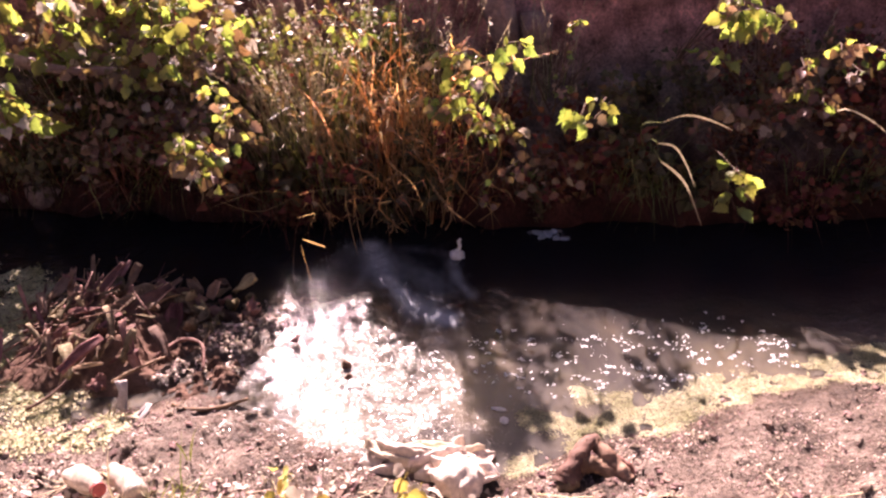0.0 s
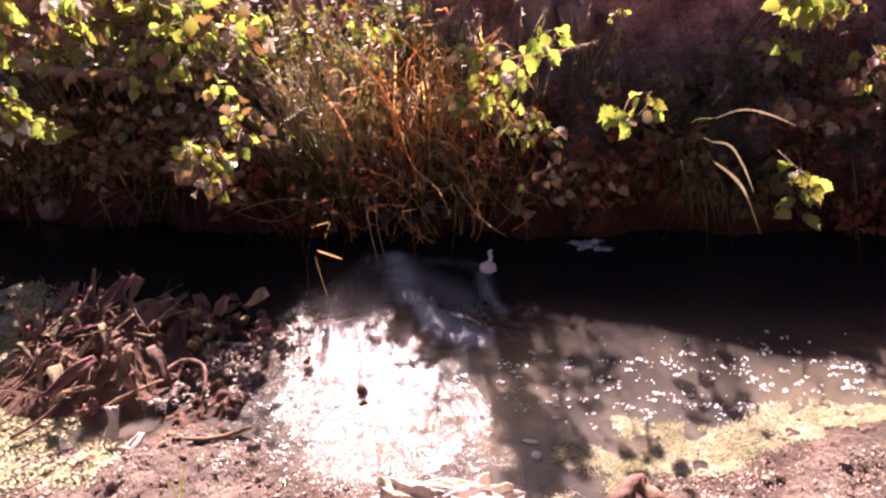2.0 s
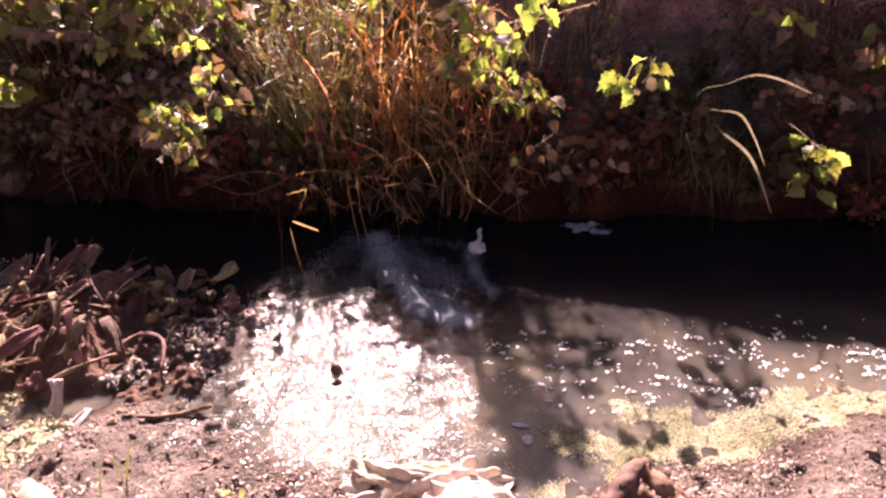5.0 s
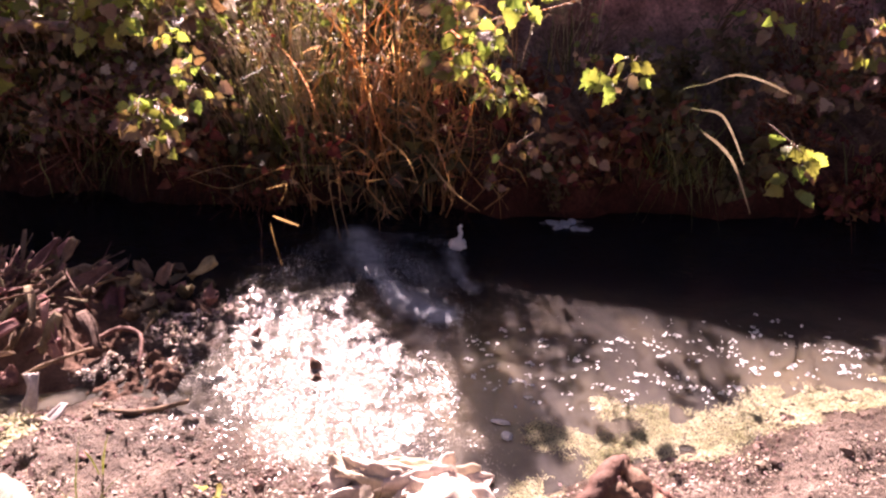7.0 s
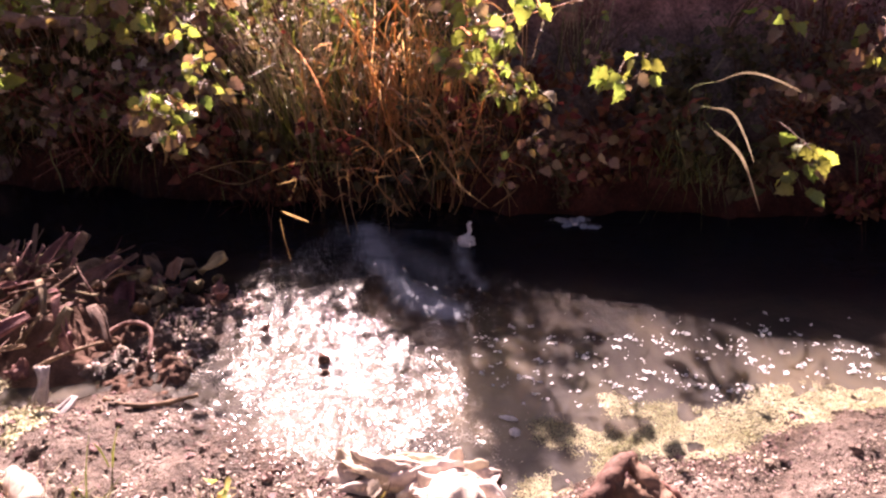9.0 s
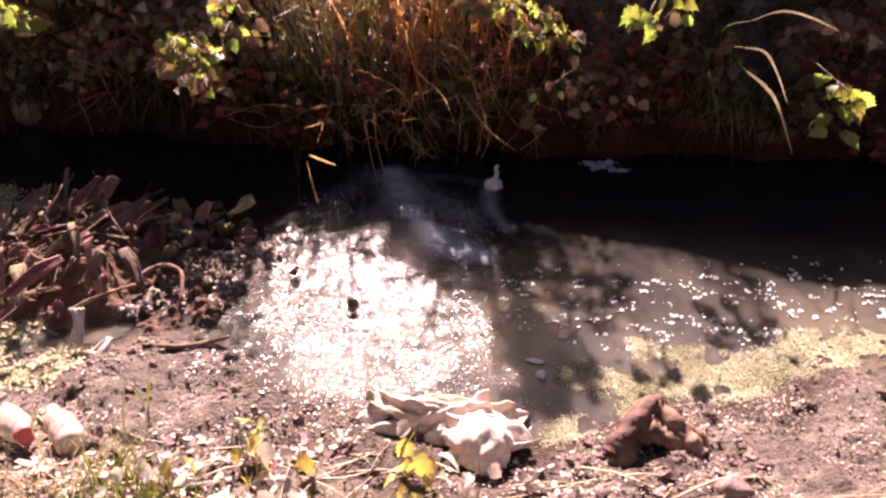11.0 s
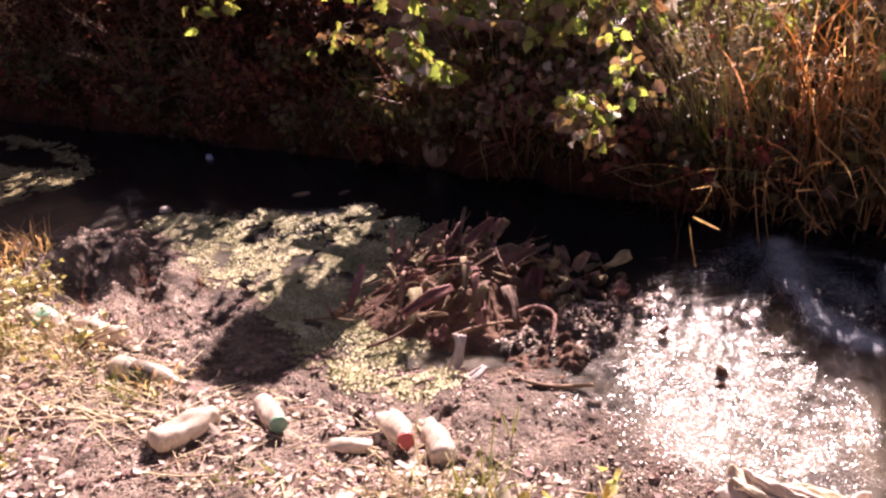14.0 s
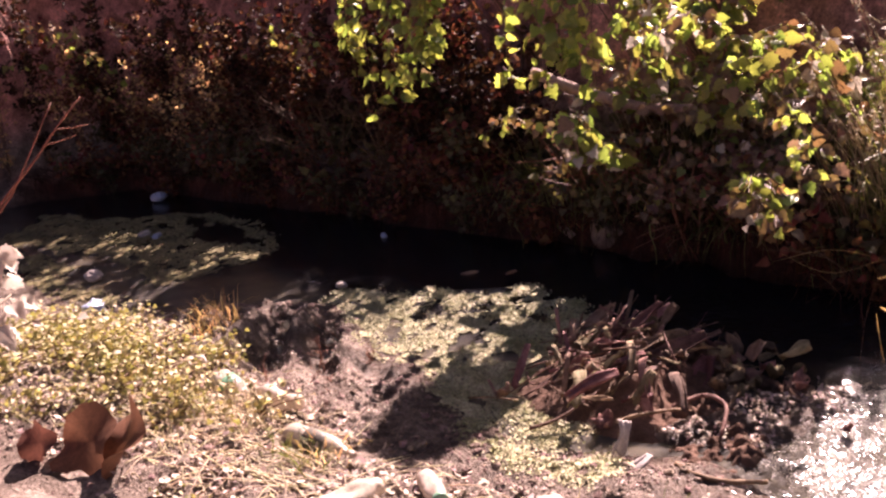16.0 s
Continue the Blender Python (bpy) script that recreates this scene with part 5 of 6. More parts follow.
def debris_pile():
    r = np.random.default_rng(33)
    ox, oy = -1.36, 3.12
    ob = thing("debris_pile", pose(ox, oy, 0), "tangled heap of driftwood roots, dead leaves and mud", "debris pile")

    def mud(x0, x1, y0, y1, shape, n=(90, 90)):
        x, y = np.meshgrid(np.linspace(x0, x1, n[0]), np.linspace(y0, y1, n[1]), indexing="ij")
        u, v = (2 * x - x0 - x1) / (x1 - x0), (2 * y - y0 - y1) / (y1 - y0)
        q = np.clip(1 - (u**4 + v**4), 0, 1)
        g = np.stack([x - ox, y - oy, -0.06 + shape(x, y, q)], 2)
        part("mud_core", poly(*shell(g, 0.004)), M_ROT, ob, "lumpy dark mud and rotting leaves")

    mud(-1.95, -1.05, 2.72, 3.66, lambda x, y, q: q**0.5 * (0.07 + 0.11 * np.exp(-((x + 1.5) / 0.26) ** 2 - ((y - 3.2) / 0.3) ** 2) + 0.05 * np.exp(-((x + 1.36) / 0.12) ** 2 - ((y - 2.92) / 0.14) ** 2)) + q * (0.05 * fbm(x * 7, y * 7, 71) + 0.03 * fbm(x * 20, y * 20, 72)))
    mud(-1.26, -0.76, 2.58, 3.5, lambda x, y, q: q**0.5 * 0.055 + q * (0.1 * np.maximum(fbm(x * 9, y * 9, 73, 4), 0) ** 0.8 + 0.035 * fbm(x * 30, y * 30, 74, 4)), (90, 130))

    def lay(name, grid, x, y, z, rx, ry, rz, thick=0.003, mat=None, label=""):
        o = part(name, poly(*shell(grid, thick)), mat or M_SHEET, ob, label)
        o.matrix_basis = pose(x - ox, y - oy, z, rx, ry, rz)

    # sticks and twigs, thickest at the water's side corner
    for k in range(105):
        cx, cy = r.normal(-1.7, 0.13), r.normal(3.2, 0.2)
        if k > 75:
            cx, cy = r.normal(-1.4, 0.2), r.normal(3.25, 0.2)
        top = 0.15 * math.exp(-(((cx + 1.5) / 0.35) ** 2) - ((cy - 3.2) / 0.35) ** 2)
        w = r.uniform(0, 6.3) if k % 3 == 0 else r.normal(0.9, 0.5)
        L = r.uniform(0.08, 0.3)
        d = unit((math.cos(w), math.sin(w), r.uniform(-0.1, 0.7)))
        p = np.array((cx - ox, cy - oy, 0.03 + top * r.uniform(0.5, 1.1)))
        rad = r.uniform(0.0018, 0.0045) if k % 7 else r.uniform(0.006, 0.011)
        v, f = tube(spline([p - d * L / 2, p + r.normal(0, 0.02, 3), p + d * L / 2 + r.normal(0, 0.03, 3)], 8), rad, rad * r.uniform(0.3, 0.7), 6, 0.35, r)
        part("root" if rad > 0.005 else "stick", poly(v, f), M_ROOT, ob)
    # dead leaves and flattened stalks
    for k in range(120):
        cx, cy = (r.normal(-1.6, 0.17), r.normal(3.15, 0.22)) if k % 4 else (r.normal(-1.1, 0.14), r.normal(3.3, 0.15))
        top = 0.15 * math.exp(-(((cx + 1.5) / 0.33) ** 2) - ((cy - 3.2) / 0.35) ** 2)
        if k % 2:
            g, m = crumpled(r.uniform(0.015, 0.04), r.uniform(0.08, 0.22), r, 0.6, r.uniform(0.8, 2.0), 5, 9), (r.uniform(0, 50), r.uniform(-50, 50), r.normal(-25, 50))
        else:
            g, m = crumpled(r.uniform(0.03, 0.07), r.uniform(0.04, 0.1), r, 0.7, r.uniform(0.8, 2.2)), (r.uniform(-20, 50), r.uniform(-35, 35), r.uniform(0, 360))
        lay("dead_stalk" if k % 2 else "dead_leaf", g, cx, cy, 0.02 + top * r.uniform(0.7, 1.1), *m, 0.002)
    # broad curled sheaths along the water's side
    for x, y, z, w, l, rx, ry, rz in (
        (-1.68, 3.36, 0.13, 0.1, 0.2, 10, 10, -80), (-1.58, 3.3, 0.13, 0.05, 0.2, 28, 0, -30), (-1.42, 3.16, 0.1, 0.09, 0.27, 14, 15, -38), (-1.22, 3.32, 0.1, 0.13, 0.14, -40, 0, 172),
        (-1.32, 3.36, 0.09, 0.1, 0.16, -25, 0, 150), (-1.02, 3.5, 0.05, 0.11, 0.12, 30, 0, -70), (-1.5, 3.12, 0.14, 0.07, 0.18, 20, 20, -50), (-1.78, 3.2, 0.08, 0.08, 0.16, 25, -20, 20),
        (-1.62, 3.05, 0.1, 0.07, 0.2, 10, 20, 15), (-1.52, 3.4, 0.1, 0.09, 0.16, 5, 0, -95), (-1.16, 3.42, 0.07, 0.06, 0.1, 30, 0, 40), (-1.1, 3.4, 0.07, 0.05, 0.09, 40, 10, -20), (-1.83, 3.36, 0.08, 0.06, 0.17, 20, 0, -20)):
        lay("bark_slab", crumpled(w, l, r, 0.28, 1.7, 11, 10), x, y, z, rx, ry, rz, 0.005)
    # limp strips that hang down the near side
    for k in range(13):
        x = r.uniform(-1.62, -1.2)
        lay("dead_stalk", draped(r.uniform(0.012, 0.06), r.uniform(0.12, 0.26), r, r.uniform(0.35, 0.65)), x, 3.06 + r.normal(0, 0.06) - 0.3 * abs(x + 1.38), 0.15 + r.normal(0, 0.025), r.normal(0, 12), r.normal(0, 35), r.normal(0, 38), 0.003)
    # bent roots lying on the mud in front
    for pts, ra in (([(-1.04, 2.7, 0.03), (-0.96, 2.66, 0.045), (-0.86, 2.67, 0.045), (-0.76, 2.75, 0.03)], 0.012), ([(-1.2, 2.97, 0.06), (-1.12, 3.05, 0.09), (-1.02, 3.02, 0.09), (-0.98, 2.9, 0.05)], 0.011), ([(-1.3, 2.76, 0.09), (-1.24, 2.8, 0.11), (-1.16, 2.9, 0.1), (-1.13, 2.98, 0.06)], 0.007)):
        v, f = tube(spline([np.array(p) - (ox, oy, 0) for p in pts], 16), ra, ra * 0.6, 8, 0.3, r)
        part("root", poly(v, f), M_ROOT, ob)
    return ob


debris_pile()


def rag(at, w, l, seed, label, rot, rx, drop):
    """A limp scrap of cloth that hangs in folds."""
    r = np.random.default_rng(seed)
    v, f = shell(draped(w, l, r, drop, 15, 18), 0.003)
    ob = part("rag", poly(v, f), M_GREYCLOTH)
    ob.matrix_basis = pose(*at, rx, 0, rot)
    return tagged(ob, label, "rag")


rag((-1.228, 2.71, 0.14), 0.05, 0.115, 81, "grey-white scrap of cloth hanging on the debris", 8, 0, 0.8)
rag((-1.12, 2.66, 0.07), 0.04, 0.15, 82, "narrow grey scrap of cloth", -8, 0, 0.3)


# ---- bottles and other rubbish ----
def lathe(profile, sides=16, dent=0.0, seed=0):
    r = np.random.default_rng(seed)
    ph = r.uniform(0, 6, 3)
    vs, fs = [], []
    for y, q in profile:
        for s in range(sides):
            w = 2 * math.pi * s / sides
            k = q * (1 - dent * (0.5 + 0.5 * math.sin(2 * w + ph[0] + 8 * y)) * (0.5 + 0.5 * math.sin(y * 34 + ph[1] + w)) - 0.35 * dent * max(0, math.sin(w + ph[2])) ** 3)
            vs.append((k * math.cos(w), y, k * math.sin(w)))
    n = len(profile)
    for k in range(n - 1):
        for s in range(sides):
            fs.append((k * sides + s, k * sides + (s + 1) % sides, (k + 1) * sides + (s + 1) % sides, (k + 1) * sides + s))
    fs += [tuple(range(sides - 1, -1, -1)), tuple((n - 1) * sides + s for s in range(sides))]
    return poly(vs, fs)


def bottle(a, b, rad, seed, label, cap=None, band=None, dent=0.2, sink=0.25, neck=0.34):
    """A bottle that lies on the mud: foot at a, mouth at b (plan places)."""
    a, b = np.array(a, float), np.array(b, float)
    L = np.linalg.norm(b - a)
    za, zb = ground_z(*a) + rad * (1 - sink), ground_z(*b) + rad * (1 - sink)
    m = Matrix.Translation((a[0], a[1], (za + zb) / 2)) @ frame_of((b[0] - a[0], b[1] - a[1], zb - za), (0, 0, 1)) @ pose(0, 0, 0, 0, float(seed * 37 % 360), 0)
    ob = thing("plastic_bottle", m, label, "bottle", "discarded bottles on the shore")
    q = (1 - neck) / 0.66
    prof = [(0, rad * 0.6), (0.006, rad * 0.93), (0.02, rad), (L * 0.2, rad * 0.97), (L * 0.25, rad * 0.93), (L * 0.3, rad), (L * 0.42, rad * 0.94), (L * 0.47, rad * 0.9), (L * 0.52, rad), (L * 0.62, rad)]
    prof += [(L * 0.72, rad * (1 - 0.14 * q)), (L * 0.82, rad * (1 - 0.45 * q)), (L * 0.89, rad * neck), (L * 0.92, rad * (neck + 0.04)), (L * 0.93, rad * (neck - 0.02)), (L * 0.97, rad * (neck - 0.02))]
    part("body", lathe(prof, 22, dent, seed), M_PLASTIC, ob, "scuffed cloudy plastic")
    if cap:
        part("cap", lathe([(L * 0.9, rad * (neck + 0.03)), (L * 0.91, rad * (neck + 0.07)), (L * 0.995, rad * (neck + 0.06)), (L, rad * neck)], 16), cap, ob)
    if band:
        part("label_band", lathe([(L * 0.3, rad * 1.0), (L * 0.305, rad * 1.025), (L * 0.6, rad * 1.025), (L * 0.605, rad * 1.0)], 22, dent, seed), band, ob)
    return ob


bottle((-2.3, 2.08), (-2.0, 2.14), 0.046, 1, "dirty white plastic bottle lying on mud with grey label", M_PLASTIC, M_DARKLABEL, 0.15, 0.35)
bottle((-1.79, 1.81), (-1.72, 2.02), 0.052, 2, "crushed cloudy plastic bottle lying on mud", None, None, 0.5, 0.3, 0.6)
bottle((-1.66, 2.15), (-1.5, 2.06), 0.036, 3, "small clear plastic bottle with green cap on mud", M_CAP, None, 0.3, 0.3, 0.7)
bottle((-1.22, 2.24), (-1.06, 2.12), 0.045, 4, "crushed bottle with red shoulder on the shore", M_RED, None, 0.45, 0.35, 0.5)
bottle((-0.95, 2.14), (-1.1, 2.29), 0.043, 5, "white plastic bottle lying beside the red one", None, None, 0.2, 0.3, 0.5)
bottle((-2.86, 2.15), (-2.7, 2.18), 0.056, 6, "green-tinted plastic bottle half buried in mud", None, M_CAP, 0.3, 0.5, 0.6)
bottle((-2.4, 2.22), (-2.67, 2.19), 0.045, 7, "flattened dusty plastic bottle", None, None, 0.5, 0.7)
bottle((-3.18, 2.2), (-3.02, 2.22), 0.05, 8, "grey plastic bottle between grass and mud", None, None, 0.3, 0.5)
bottle((-1.31, 2.06), (-1.19, 2.12), 0.026, 9, "small white squashed plastic bottle", None, None, 0.5, 0.4, 0.8)

# the heap of white cloth and bags
def cloth_heap():
    """Overlapping wet strips of cloth, each lying in its own long fold."""
    r = np.random.default_rng(91)
    ob = thing("cloth_heap", pose(-0.05, 2.42, 0.0), "heap of wet dirty-white cloth strips at the water's edge", "cloth")
    for k in range(20):
        w, l = r.uniform(0.05, 0.1), r.uniform(0.14, 0.3)
        u, v = np.meshgrid(np.linspace(-1, 1, 15), np.linspace(-1, 1, 26))
        taper = np.clip(1.05 - np.abs(v) ** 3, 0.15, 1) * (1 + 0.25 * fbm(v * 4, 0 * v + k, k + 40, 2))
        arch = 0.022 * (1 - u * u) + 0.012 * np.sin(3.2 * u + 2.5 * v + r.uniform(0, 6)) + 0.02 * np.abs(fbm(u * 2.0, v * 2.6 + k, k, 3)) - 0.006
        x = u * w / 2 * taper + 0.014 * np.sin(2.2 * v + r.uniform(0, 6))
        layer = 0.01 + 0.003 * k
        vs, fs = shell(np.stack([x, v * l / 2, arch + layer - 0.018 * v * v], 2), 0.003)
        px, py = r.uniform(-0.13, 0.17), r.uniform(-0.05, 0.08)
        o = part("strip", poly(vs, fs), M_STAINED if k in (9, 12, 14) else M_CLOTH, ob)
        o.matrix_basis = pose(px, py, max(0.0, 0.0), r.normal(0, 5), r.normal(0, 8), r.normal(-80, 22))
    return ob


cloth_heap()


def bag(at, size, seed, label, mat, name="plastic_bag", kind="bag"):
    """A crumpled, creased lump."""
    bm = bmesh.new()
    bmesh.ops.create_icosphere(bm, subdivisions=4, radius=1)
    off = Vector(np.random.default_rng(seed).uniform(-9, 9, 3))
    for v in bm.verts:
        n = abs(noise.noise(v.co * 1.2 + off)) * 0.45 + abs(noise.noise(v.co * 2.7 + off)) * 0.3 + abs(noise.noise(v.co * 6 + off)) * 0.12
        q = v.co * (1.1 - n)
        v.co = (q.x * size[0], q.y * size[1], max(q.z, -0.5) * size[2])
    ob = part(name, bm, mat)
    ob.data.shade_smooth()
    ob.matrix_basis = pose(*at, 0, 0, seed * 31 % 360)
    return tagged(ob, label, kind)


bag((0.09, 2.31, 0.055), (0.1, 0.09, 0.075), 3, "rounded white plastic bag at the water's edge", M_CLOTH)
bag((-4.74, 2.48, 0.06), (0.1, 0.08, 0.065), 4, "dark bluish plastic bag on the shore", M_BLUE)
bag((0.0, 3.9, 0.02), (0.042, 0.035, 0.032), 5, "small white foam lump floating on dark water", M_FOAM, "foam_lump", "foam")
v, f = tube(spline([(0.0, 3.91, 0.03), (0.012, 3.92, 0.06), (0.006, 3.92, 0.09), (0.018, 3.915, 0.1)], 10), 0.011, 0.007, 8)
tagged(part("floating_scrap", poly(v, f), M_FOAM), "thin upright white scrap on the foam lump", "scrap")
bag((-3.99, 4.19, 0.01), (0.035, 0.02, 0.02), 11, "small bluish scrap floating on dark water", M_BLUE, "floating_scrap", "scrap")
bag((-7.08, 4.28, 0.04), (0.085, 0.07, 0.05), 12, "bluish-white plastic bag caught at the far bank", M_BLUE, "plastic_bag", "bag")
bag((-2.95, 3.87, 0.002), (0.055, 0.02, 0.012), 13, "flat brown bark scrap floating on dark water", M_SHEET, "floating_scrap", "scrap")
bag((-2.72, 3.96, 0.002), (0.04, 0.016, 0.012), 14, "flat brown bark scrap floating on dark water", M_SHEET, "floating_scrap", "scrap")
bag((-6.15, 3.6, 0.01), (0.06, 0.05, 0.03), 15, "pale plastic scrap in the pool", M_GREYCLOTH, "floating_scrap", "scrap")
bag((-5.95, 3.6, 0.01), (0.06, 0.04, 0.03), 16, "crumpled pale plastic scrap in the pool", M_BLUE, "floating_scrap", "scrap")
bag((-5.5, 2.85, 0.03), (0.1, 0.06, 0.04), 17, "white paper scrap on the muddy edge", M_GREYCLOTH, "paper_scrap", "scrap")
bag((-3.55, 3.42, 0.02), (0.04, 0.03, 0.02), 18, "pale plastic scrap on the mud", M_GREYCLOTH, "plastic_scrap", "scrap")
bag((0.243, 2.68, 0.004), (0.017, 0.02, 0.01), 7, "small white scrap floating in the water", M_FOAM, "floating_scrap", "scrap")
bag((0.222, 2.745, 0.004), (0.009, 0.032, 0.007), 20, "narrow white scrap floating in the water", M_FOAM, "floating_scrap", "scrap")
for k, (x, y, a, b) in enumerate(((0.46, 4.15, 0.04, 0.012), (0.41, 4.16, 0.04, 0.006), (0.54, 4.1, 0.03, 0.005), (0.49, 4.17, 0.022, 0.02), (0.43, 4.12, 0.035, 0.004), (0.5, 4.11, 0.03, 0.004))):
    bag((x, y, 0.006), (a, a * 0.6, b), 50 + k, "crumpled bluish-white scrap adrift by the bank", M_THINFOAM, "floating_scrap", "scrap")


def driftwood():
    """A gnarled forked stump: each limb is a part."""
    r = np.random.default_rng(99)
    ob = thing("driftwood", pose(0.55, 2.4, 0.02), "forked brown driftwood stump on the muddy shore", "driftwood")
    for name, pts, r0, r1 in (
        ("trunk", [(-0.1, -0.075, 0.015), (-0.085, -0.05, 0.035), (-0.045, 0.015, 0.065), (-0.01, 0.06, 0.085), (0.02, 0.065, 0.08)], 0.046, 0.02),
        ("limb", [(0.005, 0.06, 0.08), (0.04, 0.025, 0.062), (0.08, -0.015, 0.04), (0.115, -0.055, 0.012)], 0.026, 0.03),
        ("limb", [(0.03, 0.04, 0.065), (0.08, 0.015, 0.045), (0.125, -0.005, 0.03), (0.145, -0.04, 0.0)], 0.022, 0.012),
        ("limb", [(0.06, 0.0, 0.04), (0.1, -0.06, 0.02), (0.125, -0.1, 0.0)], 0.02, 0.009),
        ("limb", [(-0.05, -0.01, 0.045), (0.0, -0.01, 0.045), (0.07, -0.03, 0.025)], 0.034, 0.026),
        ("knot", [(-0.115, -0.085, 0.005), (-0.085, -0.085, 0.02), (-0.06, -0.07, 0.015)], 0.032, 0.02)):
        line = spline(pts, 22)
        vs, fs = tube(line, r0, r1, 14, 0.0, r)
        vs = np.array(vs)
        lump = np.array([noise.noise(Vector(v) * 26) * 0.35 + noise.noise(Vector((v[0] * 110, v[1] * 40, v[2] * 110))) * 0.32 for v in vs])
        mid = np.repeat(line, 14, 0)
        part(name, poly(mid + (vs - mid) * (1 + lump)[:, None], fs), M_ROOT, ob)
    return ob


driftwood()
stone((0.72, 2.2, 0.07), (0.05, 0.04, 0.035), 8, "small pale stone on mud", 0, "pebbles")
stone((0.55, 2.02, 0.1), (0.05, 0.045, 0.04), 9, "small brown stone on mud", 0, "pebbles")

# grass and seedlings on the near shore
for k, (x, y, n, lo, hi, mat, lab) in enumerate((
    (-0.8, 2.0, 80, 0.12, 0.36, M_GRASS, "sparse green grass tuft on trodden mud"), (-0.95, 1.97, 60, 0.1, 0.3, M_STRAW, "pale dry straw tuft on mud"),
    (-2.14, 1.98, 50, 0.08, 0.22, M_GRASS, "small green grass tuft by a bottle"), (-2.45, 1.97, 70, 0.08, 0.24, M_STRAW, "pale straw tuft on the shore"),
    (-0.1, 1.93, 50, 0.08, 0.18, M_GRASS, "low green grass on the shore"), (0.12, 1.92, 40, 0.08, 0.18, M_GRASS, "low green grass on the shore"), (-1.45, 1.8, 40, 0.06, 0.14, M_GRASS, "low green grass on the shore"),
    (-2.1, 2.08, 40, 0.08, 0.2, M_STRAW_WARM, "yellowing grass tuft by a bottle"), (-2.6, 2.06, 60, 0.1, 0.26, M_STRAW, "pale straw tuft on the shore"), (-3.68, 2.68, 60, 0.12, 0.28, M_STRAW_WARM, "yellowing grass tuft between mud ridges"), (-2.75, 1.9, 50, 0.1, 0.25, M_STRAW, "pale straw tuft on the shore"), (-3.0, 1.95, 45, 0.08, 0.2, M_STRAW, "pale straw tuft on the shore"), (-3.3, 1.85, 45, 0.08, 0.2, M_GRASS, "sunlit grass tuft on the raised shore"), (-3.8, 2.1, 45, 0.1, 0.22, M_STRAW, "pale straw tuft on the raised shore"), (-4.3, 2.1, 45, 0.1, 0.25, M_GRASS, "sunlit grass tuft on the raised shore"), (-2.55, 1.75, 40, 0.08, 0.18, M_STRAW, "pale straw tuft on the shore"), (-0.62, 1.98, 40, 0.08, 0.2, M_GRASS, "sparse green grass tuft on trodden mud"), (0.4, 1.9, 30, 0.06, 0.14, M_STRAW, "low pale straw tuft on mud"))):
    grass_tuft("shore_grass", pose(*on_bank(x, y)), n, (lo, hi), 0.35, 0.006, mat, 200 + k, lab, 0.7, (0.07, 0.05), 0, "grass tufts on the near shore", (0, 0, 0))


ob = thing("shore_grass", pose(*on_bank(-0.86, 2.36)), "single broad green grass blade rising from mud", "grass", "grass tufts on the near shore")
for dx, h, w in ((0.075, 0.19, 0.012), (0.03, 0.1, 0.008), (-0.04, 0.08, 0.007)):
    strand(ob, [(0, 0, -0.02), (dx * 0.45, 0.005, h * 0.6), (dx, 0.01, h)], w, M_GRASS)


def seedling(x, y, seed, n=4, hgt=0.12, size=0.05):
    r = np.random.default_rng(seed)
    ob = thing("seedling", pose(*on_bank(x, y)), "low seedling with bright yellow leaves on mud", "seedling", "seedlings on the near shore")
    leafy_stem(ob, [(0, 0, -0.01), (r.normal(0, 0.02), r.normal(0, 0.02), hgt * 0.6), (r.normal(0, 0.03), r.normal(0, 0.03), hgt)], n, size, r, 0.3, 0.1, 0.35, 0.02, 0.002, (0, -0.3, 1), (SET_YELLOW, SET_GREEN, SET_PALE))


for k, (x, y) in enumerate(((-0.5, 2.16), (-0.43, 2.15), (-0.38, 2.17), (-0.1, 2.22), (-0.03, 2.17), (-0.13, 2.07), (0.1, 2.05), (-0.75, 2.05), (-0.3, 2.05), (-0.45, 1.97), (-0.08, 1.97), (-0.62, 2.03), (0.18, 1.98), (-0.25, 1.93))):
    seedling(x, y, 230 + k)

def loose_straw():
    r = np.random.default_rng(260)
    s = Soup()
    for _ in range(900):
        x, y = r.normal(-2.6, 0.45), r.normal(1.9, 0.16)
        if r.uniform() < 0.35:
            x, y = r.uniform(-1.8, 1.4), r.uniform(1.7, 2.25)
        a, L = r.normal(0.3, 0.8), r.uniform(0.05, 0.25)
        d = np.array((math.cos(a), math.sin(a), 0)) * L / 2
        pts = [np.array((x, y, 0.0)) + d * t + (0, 0, ground_z(x + d[0] * t, y + d[1] * t) + 0.008 + 0.012 * (1 - t * t) * r.uniform()) for t in (-1, 0, 1)]
        s.add(*tube(spline(pts, 5), 0.003, 0.0014, 3))
    tagged(part("loose_straw", s.mesh(), M_STRAW), "pale dry straw scattered on the mud", "straw", kind="stuff")


loose_straw()

